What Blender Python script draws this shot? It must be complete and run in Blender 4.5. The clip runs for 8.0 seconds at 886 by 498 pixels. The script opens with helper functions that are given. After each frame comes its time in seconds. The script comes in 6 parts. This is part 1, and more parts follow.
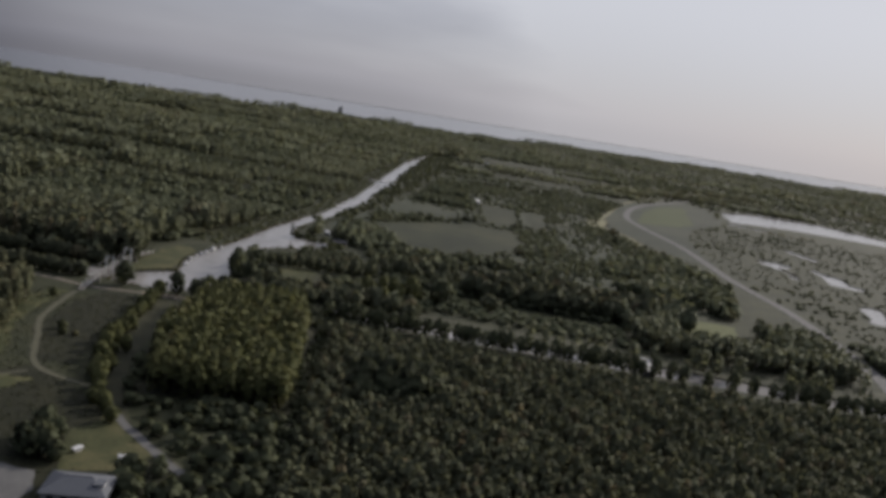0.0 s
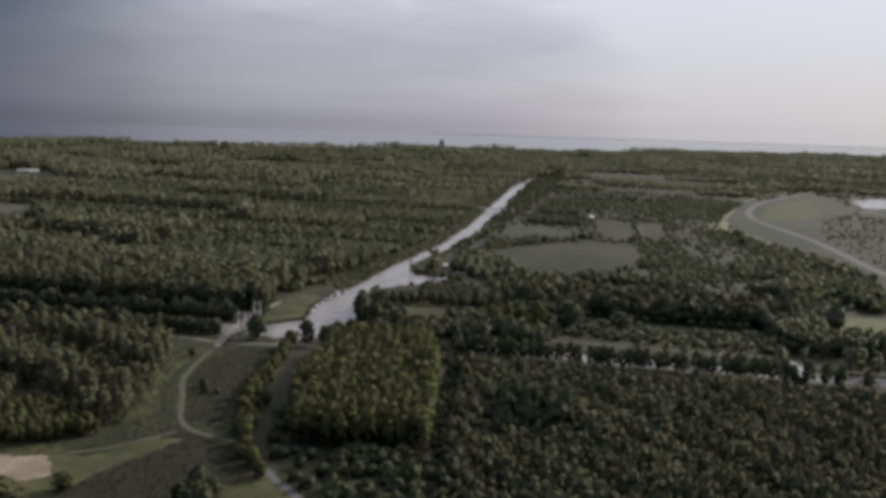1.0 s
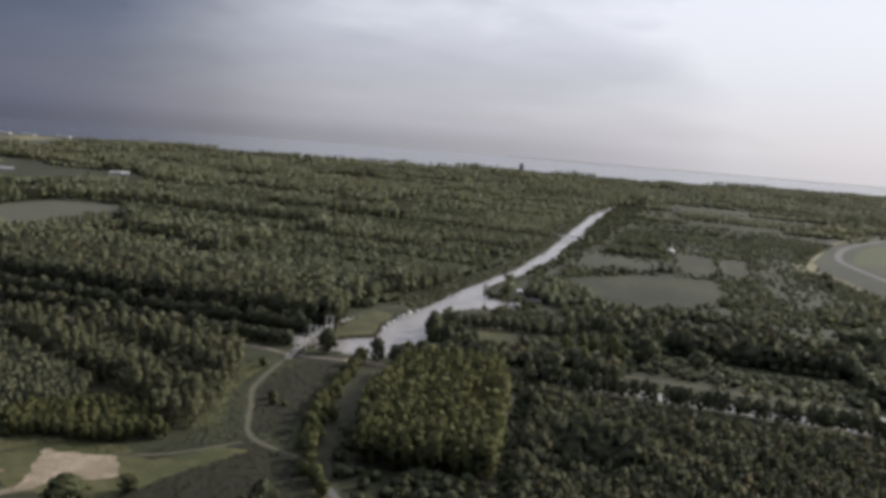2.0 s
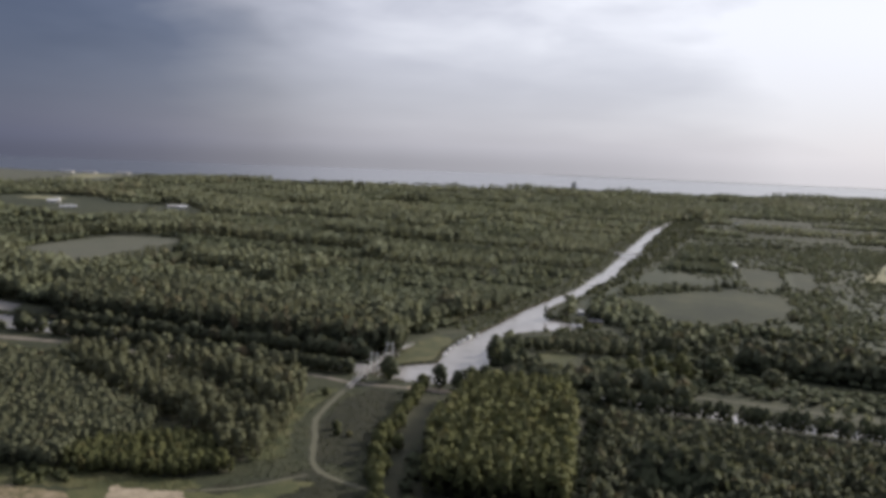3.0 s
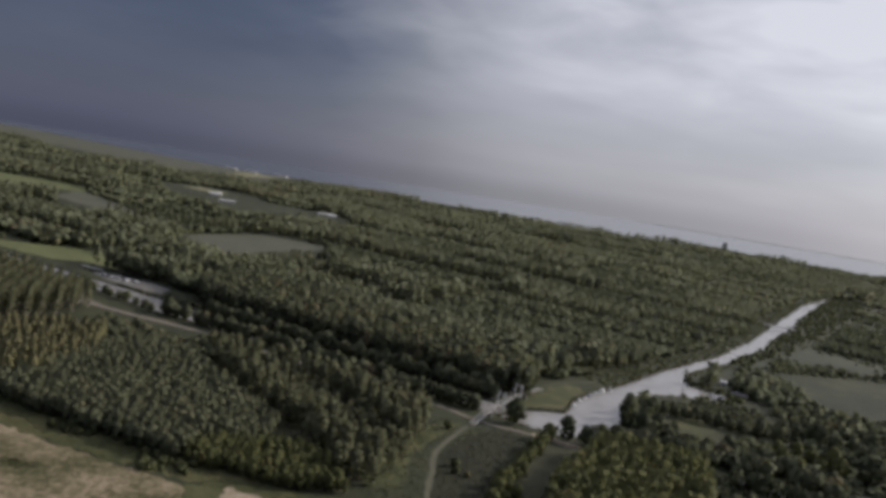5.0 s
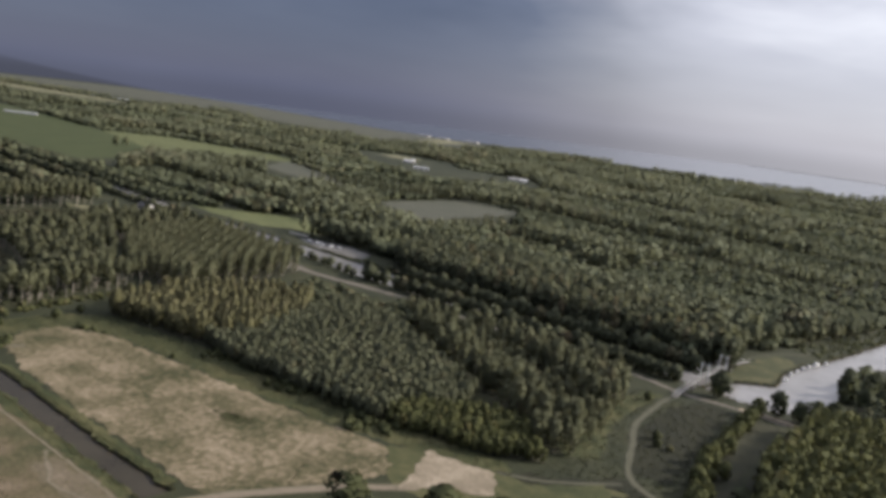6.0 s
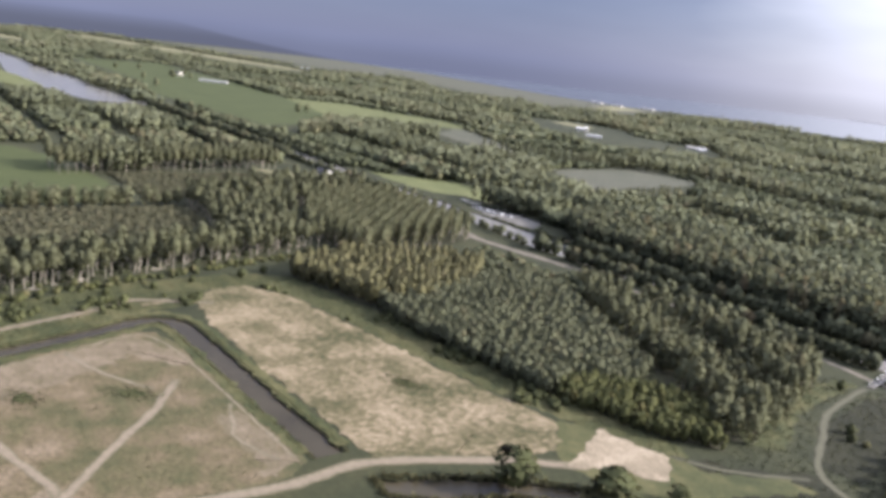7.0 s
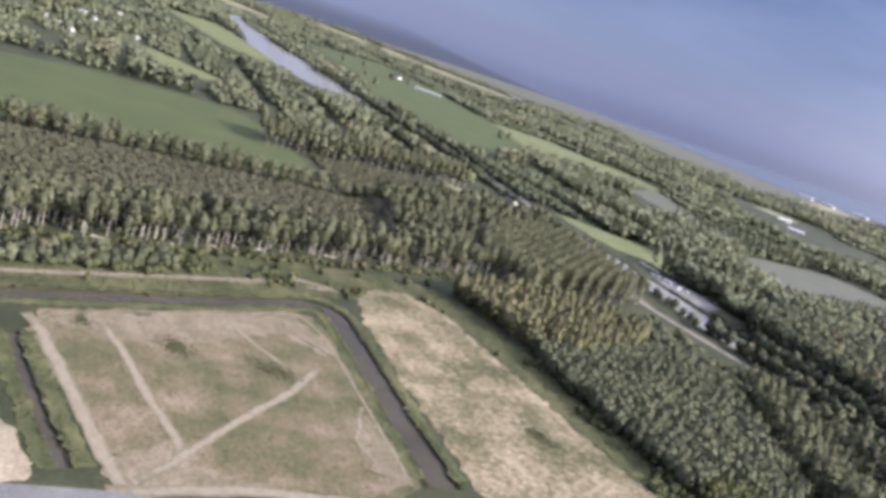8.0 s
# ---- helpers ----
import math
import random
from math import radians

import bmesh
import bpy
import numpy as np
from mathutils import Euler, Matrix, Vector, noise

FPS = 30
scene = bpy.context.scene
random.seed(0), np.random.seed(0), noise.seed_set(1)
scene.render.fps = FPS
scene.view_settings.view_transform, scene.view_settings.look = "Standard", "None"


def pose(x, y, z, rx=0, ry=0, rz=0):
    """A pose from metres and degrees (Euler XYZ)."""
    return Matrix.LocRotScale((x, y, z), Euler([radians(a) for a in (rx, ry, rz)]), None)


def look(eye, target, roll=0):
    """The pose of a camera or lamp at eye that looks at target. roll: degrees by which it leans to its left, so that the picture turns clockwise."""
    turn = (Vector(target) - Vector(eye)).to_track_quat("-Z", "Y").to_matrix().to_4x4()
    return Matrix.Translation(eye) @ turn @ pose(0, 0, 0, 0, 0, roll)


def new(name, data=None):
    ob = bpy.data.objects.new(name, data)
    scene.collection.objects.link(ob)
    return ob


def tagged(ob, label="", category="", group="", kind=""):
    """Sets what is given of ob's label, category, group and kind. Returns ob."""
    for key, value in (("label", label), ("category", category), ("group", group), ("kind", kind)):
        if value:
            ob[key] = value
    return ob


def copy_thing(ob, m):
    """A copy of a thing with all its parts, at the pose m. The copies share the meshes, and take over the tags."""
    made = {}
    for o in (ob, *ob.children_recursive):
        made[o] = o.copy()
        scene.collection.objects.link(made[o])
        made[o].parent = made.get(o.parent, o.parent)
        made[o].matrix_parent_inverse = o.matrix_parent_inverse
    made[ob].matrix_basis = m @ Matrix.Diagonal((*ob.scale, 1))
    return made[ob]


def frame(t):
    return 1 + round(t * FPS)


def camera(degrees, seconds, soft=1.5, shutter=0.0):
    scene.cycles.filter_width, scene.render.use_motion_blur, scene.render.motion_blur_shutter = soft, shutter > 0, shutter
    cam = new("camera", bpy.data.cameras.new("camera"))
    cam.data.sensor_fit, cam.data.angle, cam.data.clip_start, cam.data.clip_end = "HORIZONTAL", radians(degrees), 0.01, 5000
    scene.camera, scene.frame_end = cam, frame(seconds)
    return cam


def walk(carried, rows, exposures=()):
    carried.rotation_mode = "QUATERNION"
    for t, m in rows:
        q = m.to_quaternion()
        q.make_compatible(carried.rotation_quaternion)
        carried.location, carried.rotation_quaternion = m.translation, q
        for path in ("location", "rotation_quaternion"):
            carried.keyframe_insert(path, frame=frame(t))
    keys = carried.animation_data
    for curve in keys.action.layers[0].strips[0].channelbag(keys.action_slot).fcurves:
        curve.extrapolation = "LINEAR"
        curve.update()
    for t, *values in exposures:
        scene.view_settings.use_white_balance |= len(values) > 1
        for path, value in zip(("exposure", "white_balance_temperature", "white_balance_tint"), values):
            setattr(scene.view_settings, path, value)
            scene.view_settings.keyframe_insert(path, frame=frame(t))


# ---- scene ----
# camera and its flight
cam = camera(54.3, 8.0, soft=4.2)
PATH = [
    (0, (16.05, -19.88, 121.17), (9.26, 78.37, 103.84), 9.07),
    (0.2, (14.93, -18.71, 121.07), (7.91, 79.47, 103.42), 8.1),
    (0.5, (13.26, -16.95, 120.91), (1.95, 80.93, 103.85), 4.23),
    (0.7, (12.43, -15.81, 120.85), (-2.37, 81.75, 104.64), 2.13),
    (1, (11.19, -14.1, 120.75), (-8.77, 82.63, 105.14), 1.58),
    (1.2, (10.59, -12.92, 120.81), (-11.33, 83.44, 105.52), 1.91),
    (1.5, (9.7, -11.15, 120.9), (-14.36, 84.87, 106.66), 3.34),
    (2.8, (3.67, -3.89, 120.22), (-30.41, 89.31, 107.89), 3.15),
    (3, (2.6, -2.78, 120.16), (-31.79, 90.43, 108.82), 2.03),
    (3.2, (1.56, -1.67, 120.1), (-34.72, 90.81, 108.61), 0.03),
    (3.5, (0.0, 0.0, 120.0), (-40.47, 90.74, 108.7), 0.8),
    (3.7, (-1.08, 0.96, 119.88), (-41.24, 91.87, 108.75), 3.03),
    (4, (-2.7, 2.41, 119.71), (-43.77, 93.01, 109.43), 1.69),
    (4.2, (-3.76, 3.37, 119.62), (-48.55, 92.24, 109.87), 2.56),
    (5.3, (-9.3, 9.1, 120.03), (-58.53, 95.66, 110.85), 10.06),
    (5.5, (-10.46, 9.69, 120.02), (-65.38, 92.48, 108.58), 7.26),
    (5.7, (-11.64, 10.17, 119.92), (-72.29, 88.51, 106.33), 6.79),
    (6, (-13.42, 10.89, 119.77), (-79.0, 84.62, 103.53), 7.22),
    (6.2, (-14.85, 11.25, 119.62), (-82.14, 83.12, 102.08), 6.19),
    (6.5, (-17.0, 11.79, 119.4), (-88.63, 78.68, 99.53), 1.16),
    (6.7, (-18.38, 12.71, 119.22), (-94.26, 74.34, 98.16), 2.72),
    (7, (-20.45, 14.08, 118.96), (-97.89, 73.34, 96.8), 6.68),
    (7.2, (-22.4, 14.52, 118.71), (-99.96, 73.51, 96.26), 6.32),
    (7.5, (-25.32, 15.18, 118.33), (-109.19, 64.77, 95.82), 5.42),
    (7.7, (-26.94, 16.4, 118.07), (-113.99, 59.89, 95.0), 11.14),
    (8, (-29.38, 18.22, 117.67), (-117.15, 60.59, 95.27), 18.42),
]
EXPOSURES = [(0, -0.58), (0.2, -0.42), (0.5, -0.48), (1, -0.34), (1.5, -0.2), (3, 0.05), (4.2, 0.0), (5.5, -0.5), (6, 0.18), (6.5, 0.85), (7, 1.1), (7.5, 1.2), (8, 1.25)]
walk(cam, [(t, look(eye, target, roll)) for t, eye, target, roll in PATH], [(t, stops, 6000 if t < 6.4 else 5760 if t < 7.2 else 5540, 14 if t < 6.4 else 17 if t < 7.2 else 20) for t, stops in EXPOSURES])

# ---------------------------------------------------------------- light
SUN_AZ, SUN_EL = 38.0, 28.0  # degrees to the right of +y, and above the horizon
sun_dir = Vector((math.sin(radians(SUN_AZ)) * math.cos(radians(SUN_EL)), math.cos(radians(SUN_AZ)) * math.cos(radians(SUN_EL)), math.sin(radians(SUN_EL))))
sun_data = bpy.data.lights.new("sun", "SUN")
sun_data.energy, sun_data.angle, sun_data.color = 5.0, radians(4), (1.0, 0.9, 0.74)
sun = new("sun", sun_data)
sun.matrix_world = look(sun_dir * 900, (0, 0, 0))

world = bpy.data.worlds.new("world")
scene.world = world
world.use_nodes = True


def link(tree, a, b):
    tree.links.new(a, b)


def build_world():
    nt = world.node_tree
    nt.nodes.clear()
    N = nt.nodes.new
    out, bg = N("ShaderNodeOutputWorld"), N("ShaderNodeBackground")
    bg.inputs["Strength"].default_value = 0.1
    sky = N("ShaderNodeTexSky")
    sky.sky_type, sky.sun_disc = "NISHITA", False
    sky.sun_elevation, sky.sun_rotation = radians(SUN_EL), radians(SUN_AZ)
    sky.air_density, sky.dust_density = 1.0, 1.0
    co = N("ShaderNodeTexCoord")
    sep = N("ShaderNodeSeparateXYZ")
    link(nt, co.outputs["Generated"], sep.inputs[0])

    def math_node(op, a, b=None):
        n = N("ShaderNodeMath")
        n.operation = op
        for k, v in ((0, a), (1, b)):
            if v is None:
                continue
            if isinstance(v, (int, float)):
                n.inputs[k].default_value = v
            else:
                link(nt, v, n.inputs[k])
        return n.outputs[0]

    # cloud sheet: direction projected on a flat layer overhead
    zc = math_node("ADD", math_node("MAXIMUM", sep.outputs["Z"], 0.0), 0.16)
    comb = N("ShaderNodeCombineXYZ")
    link(nt, math_node("DIVIDE", sep.outputs["X"], zc), comb.inputs[0])
    link(nt, math_node("DIVIDE", sep.outputs["Y"], zc), comb.inputs[1])
    noise_node = N("ShaderNodeTexNoise")
    noise_node.inputs["Scale"].default_value, noise_node.inputs["Detail"].default_value = 0.75, 4.0
    noise_node.inputs["Roughness"].default_value = 0.45
    link(nt, comb.outputs[0], noise_node.inputs["Vector"])
    # nearness to the bright part of the sky
    flat_dot = N("ShaderNodeVectorMath")
    flat_dot.operation = "DOT_PRODUCT"
    link(nt, co.outputs["Generated"], flat_dot.inputs[0])
    g = Vector((math.sin(radians(24)) * 0.94, math.cos(radians(24)) * 0.94, 0.34)).normalized()
    flat_dot.inputs[1].default_value = g
    glow = N("ShaderNodeMapRange")
    glow.interpolation_type = "SMOOTHSTEP"
    link(nt, flat_dot.outputs["Value"], glow.inputs["Value"])
    glow.inputs["From Min"].default_value, glow.inputs["From Max"].default_value = 0.3, 1.0
    # a dark rain cloud to the west
    bank_dot = N("ShaderNodeVectorMath")
    bank_dot.operation = "DOT_PRODUCT"
    link(nt, co.outputs["Generated"], bank_dot.inputs[0])
    bank_dot.inputs[1].default_value = Vector((-math.sin(radians(70)), math.cos(radians(70)), 0.16)).normalized()
    cloud = N("ShaderNodeMapRange")
    cloud.interpolation_type = "SMOOTHSTEP"
    link(nt, bank_dot.outputs["Value"], cloud.inputs["Value"])
    cloud.inputs["From Min"].default_value, cloud.inputs["From Max"].default_value = 0.7, 0.97
    tone = math_node("SUBTRACT", math_node("ADD", math_node("MULTIPLY", glow.outputs[0], 0.42), 0.48), math_node("MULTIPLY", cloud.outputs[0], 0.45))
    # a bright break in the cloud, north-north-west
    gap_dot = N("ShaderNodeVectorMath")
    gap_dot.operation = "DOT_PRODUCT"
    link(nt, co.outputs["Generated"], gap_dot.inputs[0])
    gap_dot.inputs[1].default_value = Vector((-math.sin(radians(28)), math.cos(radians(28)), 0.2)).normalized()
    gap = N("ShaderNodeMapRange")
    gap.interpolation_type = "SMOOTHSTEP"
    link(nt, gap_dot.outputs["Value"], gap.inputs["Value"])
    gap.inputs["From Min"].default_value, gap.inputs["From Max"].default_value = 0.92, 1.0
    tone = math_node("ADD", tone, math_node("MULTIPLY", gap.outputs[0], 0.01))
    # the veiled sun's own halo
    halo_dot = N("ShaderNodeVectorMath")
    halo_dot.operation = "DOT_PRODUCT"
    link(nt, co.outputs["Generated"], halo_dot.inputs[0])
    halo_dot.inputs[1].default_value = Vector((math.sin(radians(30)), math.cos(radians(30)), 0.2)).normalized()
    halo = N("ShaderNodeMapRange")
    halo.interpolation_type = "SMOOTHSTEP"
    link(nt, halo_dot.outputs["Value"], halo.inputs["Value"])
    halo.inputs["From Min"].default_value, halo.inputs["From Max"].default_value = 0.8, 1.0
    tone = math_node("ADD", tone, math_node("MULTIPLY", halo.outputs[0], 0.42))
    south = N("ShaderNodeMapRange")
    south.interpolation_type = "SMOOTHSTEP"
    link(nt, sep.outputs["Y"], south.inputs["Value"])
    south.inputs["From Min"].default_value, south.inputs["From Max"].default_value = 0.15, -0.7
    tone = math_node("SUBTRACT", tone, math_node("MULTIPLY", south.outputs[0], 0.28))
    lift = N("ShaderNodeMapRange")
    lift.interpolation_type = "SMOOTHSTEP"
    link(nt, sep.outputs["Z"], lift.inputs["Value"])
    lift.inputs["From Min"].default_value, lift.inputs["From Max"].default_value = 0.03, 0.24
    high = math_node("MULTIPLY", math_node("MULTIPLY", lift.outputs[0], glow.outputs[0]), 0.2)
    streak = N("ShaderNodeTexNoise")
    streak.inputs["Scale"].default_value, streak.inputs["Detail"].default_value = 1.9, 5.0
    streak.inputs["Roughness"].default_value = 0.5
    streak.inputs["Distortion"].default_value = 0.3
    link(nt, comb.outputs[0], streak.inputs["Vector"])
    wisps = math_node("MULTIPLY", math_node("MULTIPLY", math_node("SUBTRACT", streak.outputs[0], 0.48), lift.outputs[0]), 0.8)
    f = math_node("ADD", math_node("ADD", math_node("ADD", tone, high), wisps), math_node("MULTIPLY", math_node("SUBTRACT", noise_node.outputs[0], 0.5), 0.5))
    ramp = N("ShaderNodeValToRGB")
    el = ramp.color_ramp.elements
    el[0].position, el[0].color = 0.0, (0.05, 0.062, 0.11, 1)
    el[1].position, el[1].color = 1.0, (1.02, 1.0, 0.975, 1)
    for p, c in ((0.25, (0.12, 0.135, 0.19, 1)), (0.5, (0.34, 0.34, 0.37, 1)), (0.78, (0.64, 0.63, 0.65, 1))):
        e = el.new(p)
        e.color = c
    link(nt, f, ramp.inputs[0])
    # pale band of thick air low over the land
    low = N("ShaderNodeMapRange")
    low.interpolation_type = "SMOOTHSTEP"
    link(nt, sep.outputs["Z"], low.inputs["Value"])
    low.inputs["From Min"].default_value, low.inputs["From Max"].default_value = 0.16, -0.03
    band = N("ShaderNodeValToRGB")
    el = band.color_ramp.elements
    el[0].position, el[0].color = 0.05, (0.125, 0.135, 0.2, 1)
    el[1].position, el[1].color = 0.95, (0.7, 0.68, 0.68, 1)
    e = el.new(0.5)
    e.color = (0.29, 0.285, 0.315, 1)
    link(nt, tone, band.inputs[0])
    mix = N("ShaderNodeMix")
    mix.data_type = "RGBA"
    link(nt, math_node("MULTIPLY", low.outputs[0], 0.8), mix.inputs["Factor"])
    link(nt, ramp.outputs[0], mix.inputs["A"])
    link(nt, band.outputs[0], mix.inputs["B"])
    # the far plain below the horizon, dim through the thick air, with a far dark wood to the west
    plain = N("ShaderNodeMapRange")
    plain.interpolation_type = "SMOOTHSTEP"
    link(nt, sep.outputs["Z"], plain.inputs["Value"])
    plain.inputs["From Min"].default_value, plain.inputs["From Max"].default_value = 0.008, -0.016
    west = math_node("DIVIDE", math_node("MULTIPLY", sep.outputs["X"], -1.0), math_node("MAXIMUM", sep.outputs["Y"], 0.02))
    ridge_top = math_node("MULTIPLY", math_node("SUBTRACT", math_node("MINIMUM", west, 2.9), 2.9), 0.02)
    wood = N("ShaderNodeMapRange")
    link(nt, math_node("SUBTRACT", ridge_top, sep.outputs["Z"]), wood.inputs["Value"])
    wood.inputs["From Min"].default_value, wood.inputs["From Max"].default_value = -0.001, 0.002
    clear_side = N("ShaderNodeMapRange")
    clear_side.interpolation_type = "SMOOTHSTEP"
    link(nt, west, clear_side.inputs["Value"])
    clear_side.inputs["From Min"].default_value, clear_side.inputs["From Max"].default_value = -0.25, 0.5
    clear_side.inputs["To Min"].default_value, clear_side.inputs["To Max"].default_value = 0.03, 0.22
    dim = math_node("SUBTRACT", 1.0, math_node("ADD", math_node("MULTIPLY", plain.outputs[0], clear_side.outputs[0]), math_node("MULTIPLY", math_node("MULTIPLY", wood.outputs[0], plain.outputs[0]), 0.3)))
    far = N("ShaderNodeVectorMath")
    far.operation = "SCALE"
    link(nt, mix.outputs["Result"], far.inputs[0])
    link(nt, dim, far.inputs["Scale"])
    scale = N("ShaderNodeVectorMath")
    scale.operation = "SCALE"
    link(nt, far.outputs[0], scale.inputs[0])
    # an overcast sky is brightest overhead
    top = N("ShaderNodeMapRange")
    top.interpolation_type = "SMOOTHSTEP"
    link(nt, sep.outputs["Z"], top.inputs["Value"])
    top.inputs["From Min"].default_value, top.inputs["From Max"].default_value = 0.32, 0.9
    top.inputs["To Min"].default_value, top.inputs["To Max"].default_value = 9.5, 24.0
    link(nt, top.outputs[0], scale.inputs["Scale"])
    mix2 = N("ShaderNodeMix")
    mix2.data_type = "RGBA"
    mix2.inputs["Factor"].default_value = 0.88
    link(nt, sky.outputs[0], mix2.inputs["A"])
    link(nt, scale.outputs[0], mix2.inputs["B"])
    link(nt, mix2.outputs["Result"], bg.inputs["Color"])
    link(nt, bg.outputs[0], out.inputs[0])


build_world()

# ---------------------------------------------------------------- materials


def shader(name):
    m = bpy.data.materials.new(name)
    m.use_nodes = True
    nt = m.node_tree
    return m, nt, nt.nodes["Principled BSDF"]


def tex_noise(nt, scale, detail=4.0, rough=0.55, stretch=None, out="Fac"):
    n = nt.nodes.new("ShaderNodeTexNoise")
    n.inputs["Scale"].default_value, n.inputs["Detail"].default_value, n.inputs["Roughness"].default_value = scale, detail, rough
    geo = nt.nodes.new("ShaderNodeNewGeometry")
    src = geo.outputs["Position"]
    if stretch:
        mp = nt.nodes.new("ShaderNodeMapping")
        mp.inputs["Scale"].default_value = stretch[:3]
        if len(stretch) > 3:
            mp.inputs["Rotation"].default_value = (0, 0, radians(stretch[3]))
        link(nt, src, mp.inputs["Vector"])
        src = mp.outputs[0]
    link(nt, src, n.inputs["Vector"])
    return n.outputs[out]


def ramped(nt, fac, stops):
    r = nt.nodes.new("ShaderNodeValToRGB")
    el = r.color_ramp.elements
    el[0].position, el[0].color = stops[0][0], (*stops[0][1], 1)
    el[1].position, el[1].color = stops[-1][0], (*stops[-1][1], 1)
    for p, c in stops[1:-1]:
        el.new(p).color = (*c, 1)
    link(nt, fac, r.inputs[0])
    return r.outputs[0]


def mixed(nt, fac, a, b, blend="MIX"):
    n = nt.nodes.new("ShaderNodeMix")
    n.data_type, n.blend_type = "RGBA", blend
    for key, v in (("Factor", fac), ("A", a), ("B", b)):
        if isinstance(v, (int, float)):
            n.inputs[key].default_value = v
        elif isinstance(v, tuple):
            n.inputs[key].default_value = (*v, 1)
        else:
            link(nt, v, n.inputs[key])
    return n.outputs["Result"]


def bumped(nt, bsdf, height, strength=0.4, distance=0.3):
    b = nt.nodes.new("ShaderNodeBump")
    b.inputs["Strength"].default_value, b.inputs["Distance"].default_value = strength, distance
    link(nt, height, b.inputs["Height"])
    link(nt, b.outputs[0], bsdf.inputs["Normal"])


def ground_material(name, stops, scale, fine_scale, fine=((0.35, (0.75, 0.75, 0.75)), (0.65, (1.25, 1.25, 1.25))), rough=0.9, bump=0.5, stretch=None, broad=None):
    m, nt, bsdf = shader(name)
    fac = tex_noise(nt, scale, 6, 0.6, stretch)
    if broad:
        add = nt.nodes.new("ShaderNodeMath")
        add.operation = "MULTIPLY_ADD"
        link(nt, tex_noise(nt, broad, 3, 0.5), add.inputs[0])
        add.inputs[1].default_value = 0.9
        sub = nt.nodes.new("ShaderNodeMath")
        sub.operation = "SUBTRACT"
        link(nt, fac, sub.inputs[0])
        sub.inputs[1].default_value = 0.45
        link(nt, sub.outputs[0], add.inputs[2])
        fac = add.outputs[0]
    base = ramped(nt, fac, stops)
    grain = ramped(nt, tex_noise(nt, fine_scale, 5, 0.65), fine)
    link(nt, mixed(nt, 1.0, base, grain, "MULTIPLY"), bsdf.inputs["Base Color"])
    bsdf.inputs["Roughness"].default_value = rough
    bsdf.inputs["Specular IOR Level"].default_value = 0.25
    bumped(nt, bsdf, tex_noise(nt, fine_scale * 0.7, 6, 0.7), bump, 0.5)
    return m


def foliage(name, dark, light, autumn=None, trans=0.28, sheen=0.15):
    m, nt, bsdf = shader(name)
    at = nt.nodes.new("ShaderNodeAttribute")
    at.attribute_name = "tint"
    col = ramped(nt, at.outputs["Fac"], [(0.0, dark), (0.75, light), (1.0, autumn or light)])
    geo = nt.nodes.new("ShaderNodeNewGeometry")
    leaf = ramped(nt, geo.outputs["Random Per Island"], [(0.0, (0.93, 0.93, 0.93)), (1.0, (1.07, 1.07, 1.05))])
    col = mixed(nt, 1.0, col, leaf, "MULTIPLY")
    col = mixed(nt, 1.0, col, ramped(nt, tex_noise(nt, 0.9, 3, 0.7), [(0.3, (0.86, 0.86, 0.86)), (0.7, (1.14, 1.14, 1.14))]), "MULTIPLY")
    link(nt, col, bsdf.inputs["Base Color"])
    bsdf.inputs["Roughness"].default_value = 0.75
    bsdf.inputs["Specular IOR Level"].default_value = 0.1
    bsdf.inputs["Sheen Weight"].default_value, bsdf.inputs["Sheen Roughness"].default_value = 0.35 * sheen, 0.5
    tr = nt.nodes.new("ShaderNodeBsdfTranslucent")
    link(nt, col, tr.inputs["Color"])
    pf = nt.nodes.new("ShaderNodeAttribute")
    pf.attribute_name = "puff"
    vt = nt.nodes.new("ShaderNodeVectorTransform")
    vt.vector_type, vt.convert_from, vt.convert_to = "NORMAL", "OBJECT", "WORLD"
    link(nt, pf.outputs["Vector"], vt.inputs[0])
    link(nt, vt.outputs[0], bsdf.inputs["Normal"])
    link(nt, vt.outputs[0], tr.inputs["Normal"])
    mx = nt.nodes.new("ShaderNodeMixShader")
    mx.inputs[0].default_value = trans
    link(nt, bsdf.outputs[0], mx.inputs[1])
    link(nt, tr.outputs[0], mx.inputs[2])
    link(nt, mx.outputs[0], nt.nodes["Material Output"].inputs["Surface"])
    return m


def simple(name, color, rough=0.6, metal=0.0, var=0.15, scale=1.5):
    m, nt, bsdf = shader(name)
    lo, hi = (tuple(c * (1 - var) for c in color), tuple(min(1, c * (1 + var)) for c in color))
    link(nt, ramped(nt, tex_noise(nt, scale, 5, 0.6), [(0.3, lo), (0.7, hi)]), bsdf.inputs["Base Color"])
    bsdf.inputs["Roughness"].default_value, bsdf.inputs["Metallic"].default_value = rough, metal
    return m


def water_material(name, color, rough=0.12, chop=0.12):
    m, nt, bsdf = shader(name)
    link(nt, ramped(nt, tex_noise(nt, 0.05, 4, 0.6), [(0.3, color), (0.7, tuple(c * 1.5 for c in color))]), bsdf.inputs["Base Color"])
    bsdf.inputs["Roughness"].default_value = rough
    bsdf.inputs["IOR"].default_value = 1.33
    bumped(nt, bsdf, tex_noise(nt, 1.2, 3, 0.6, (1, 0.5, 1)), chop, chop)
    return m


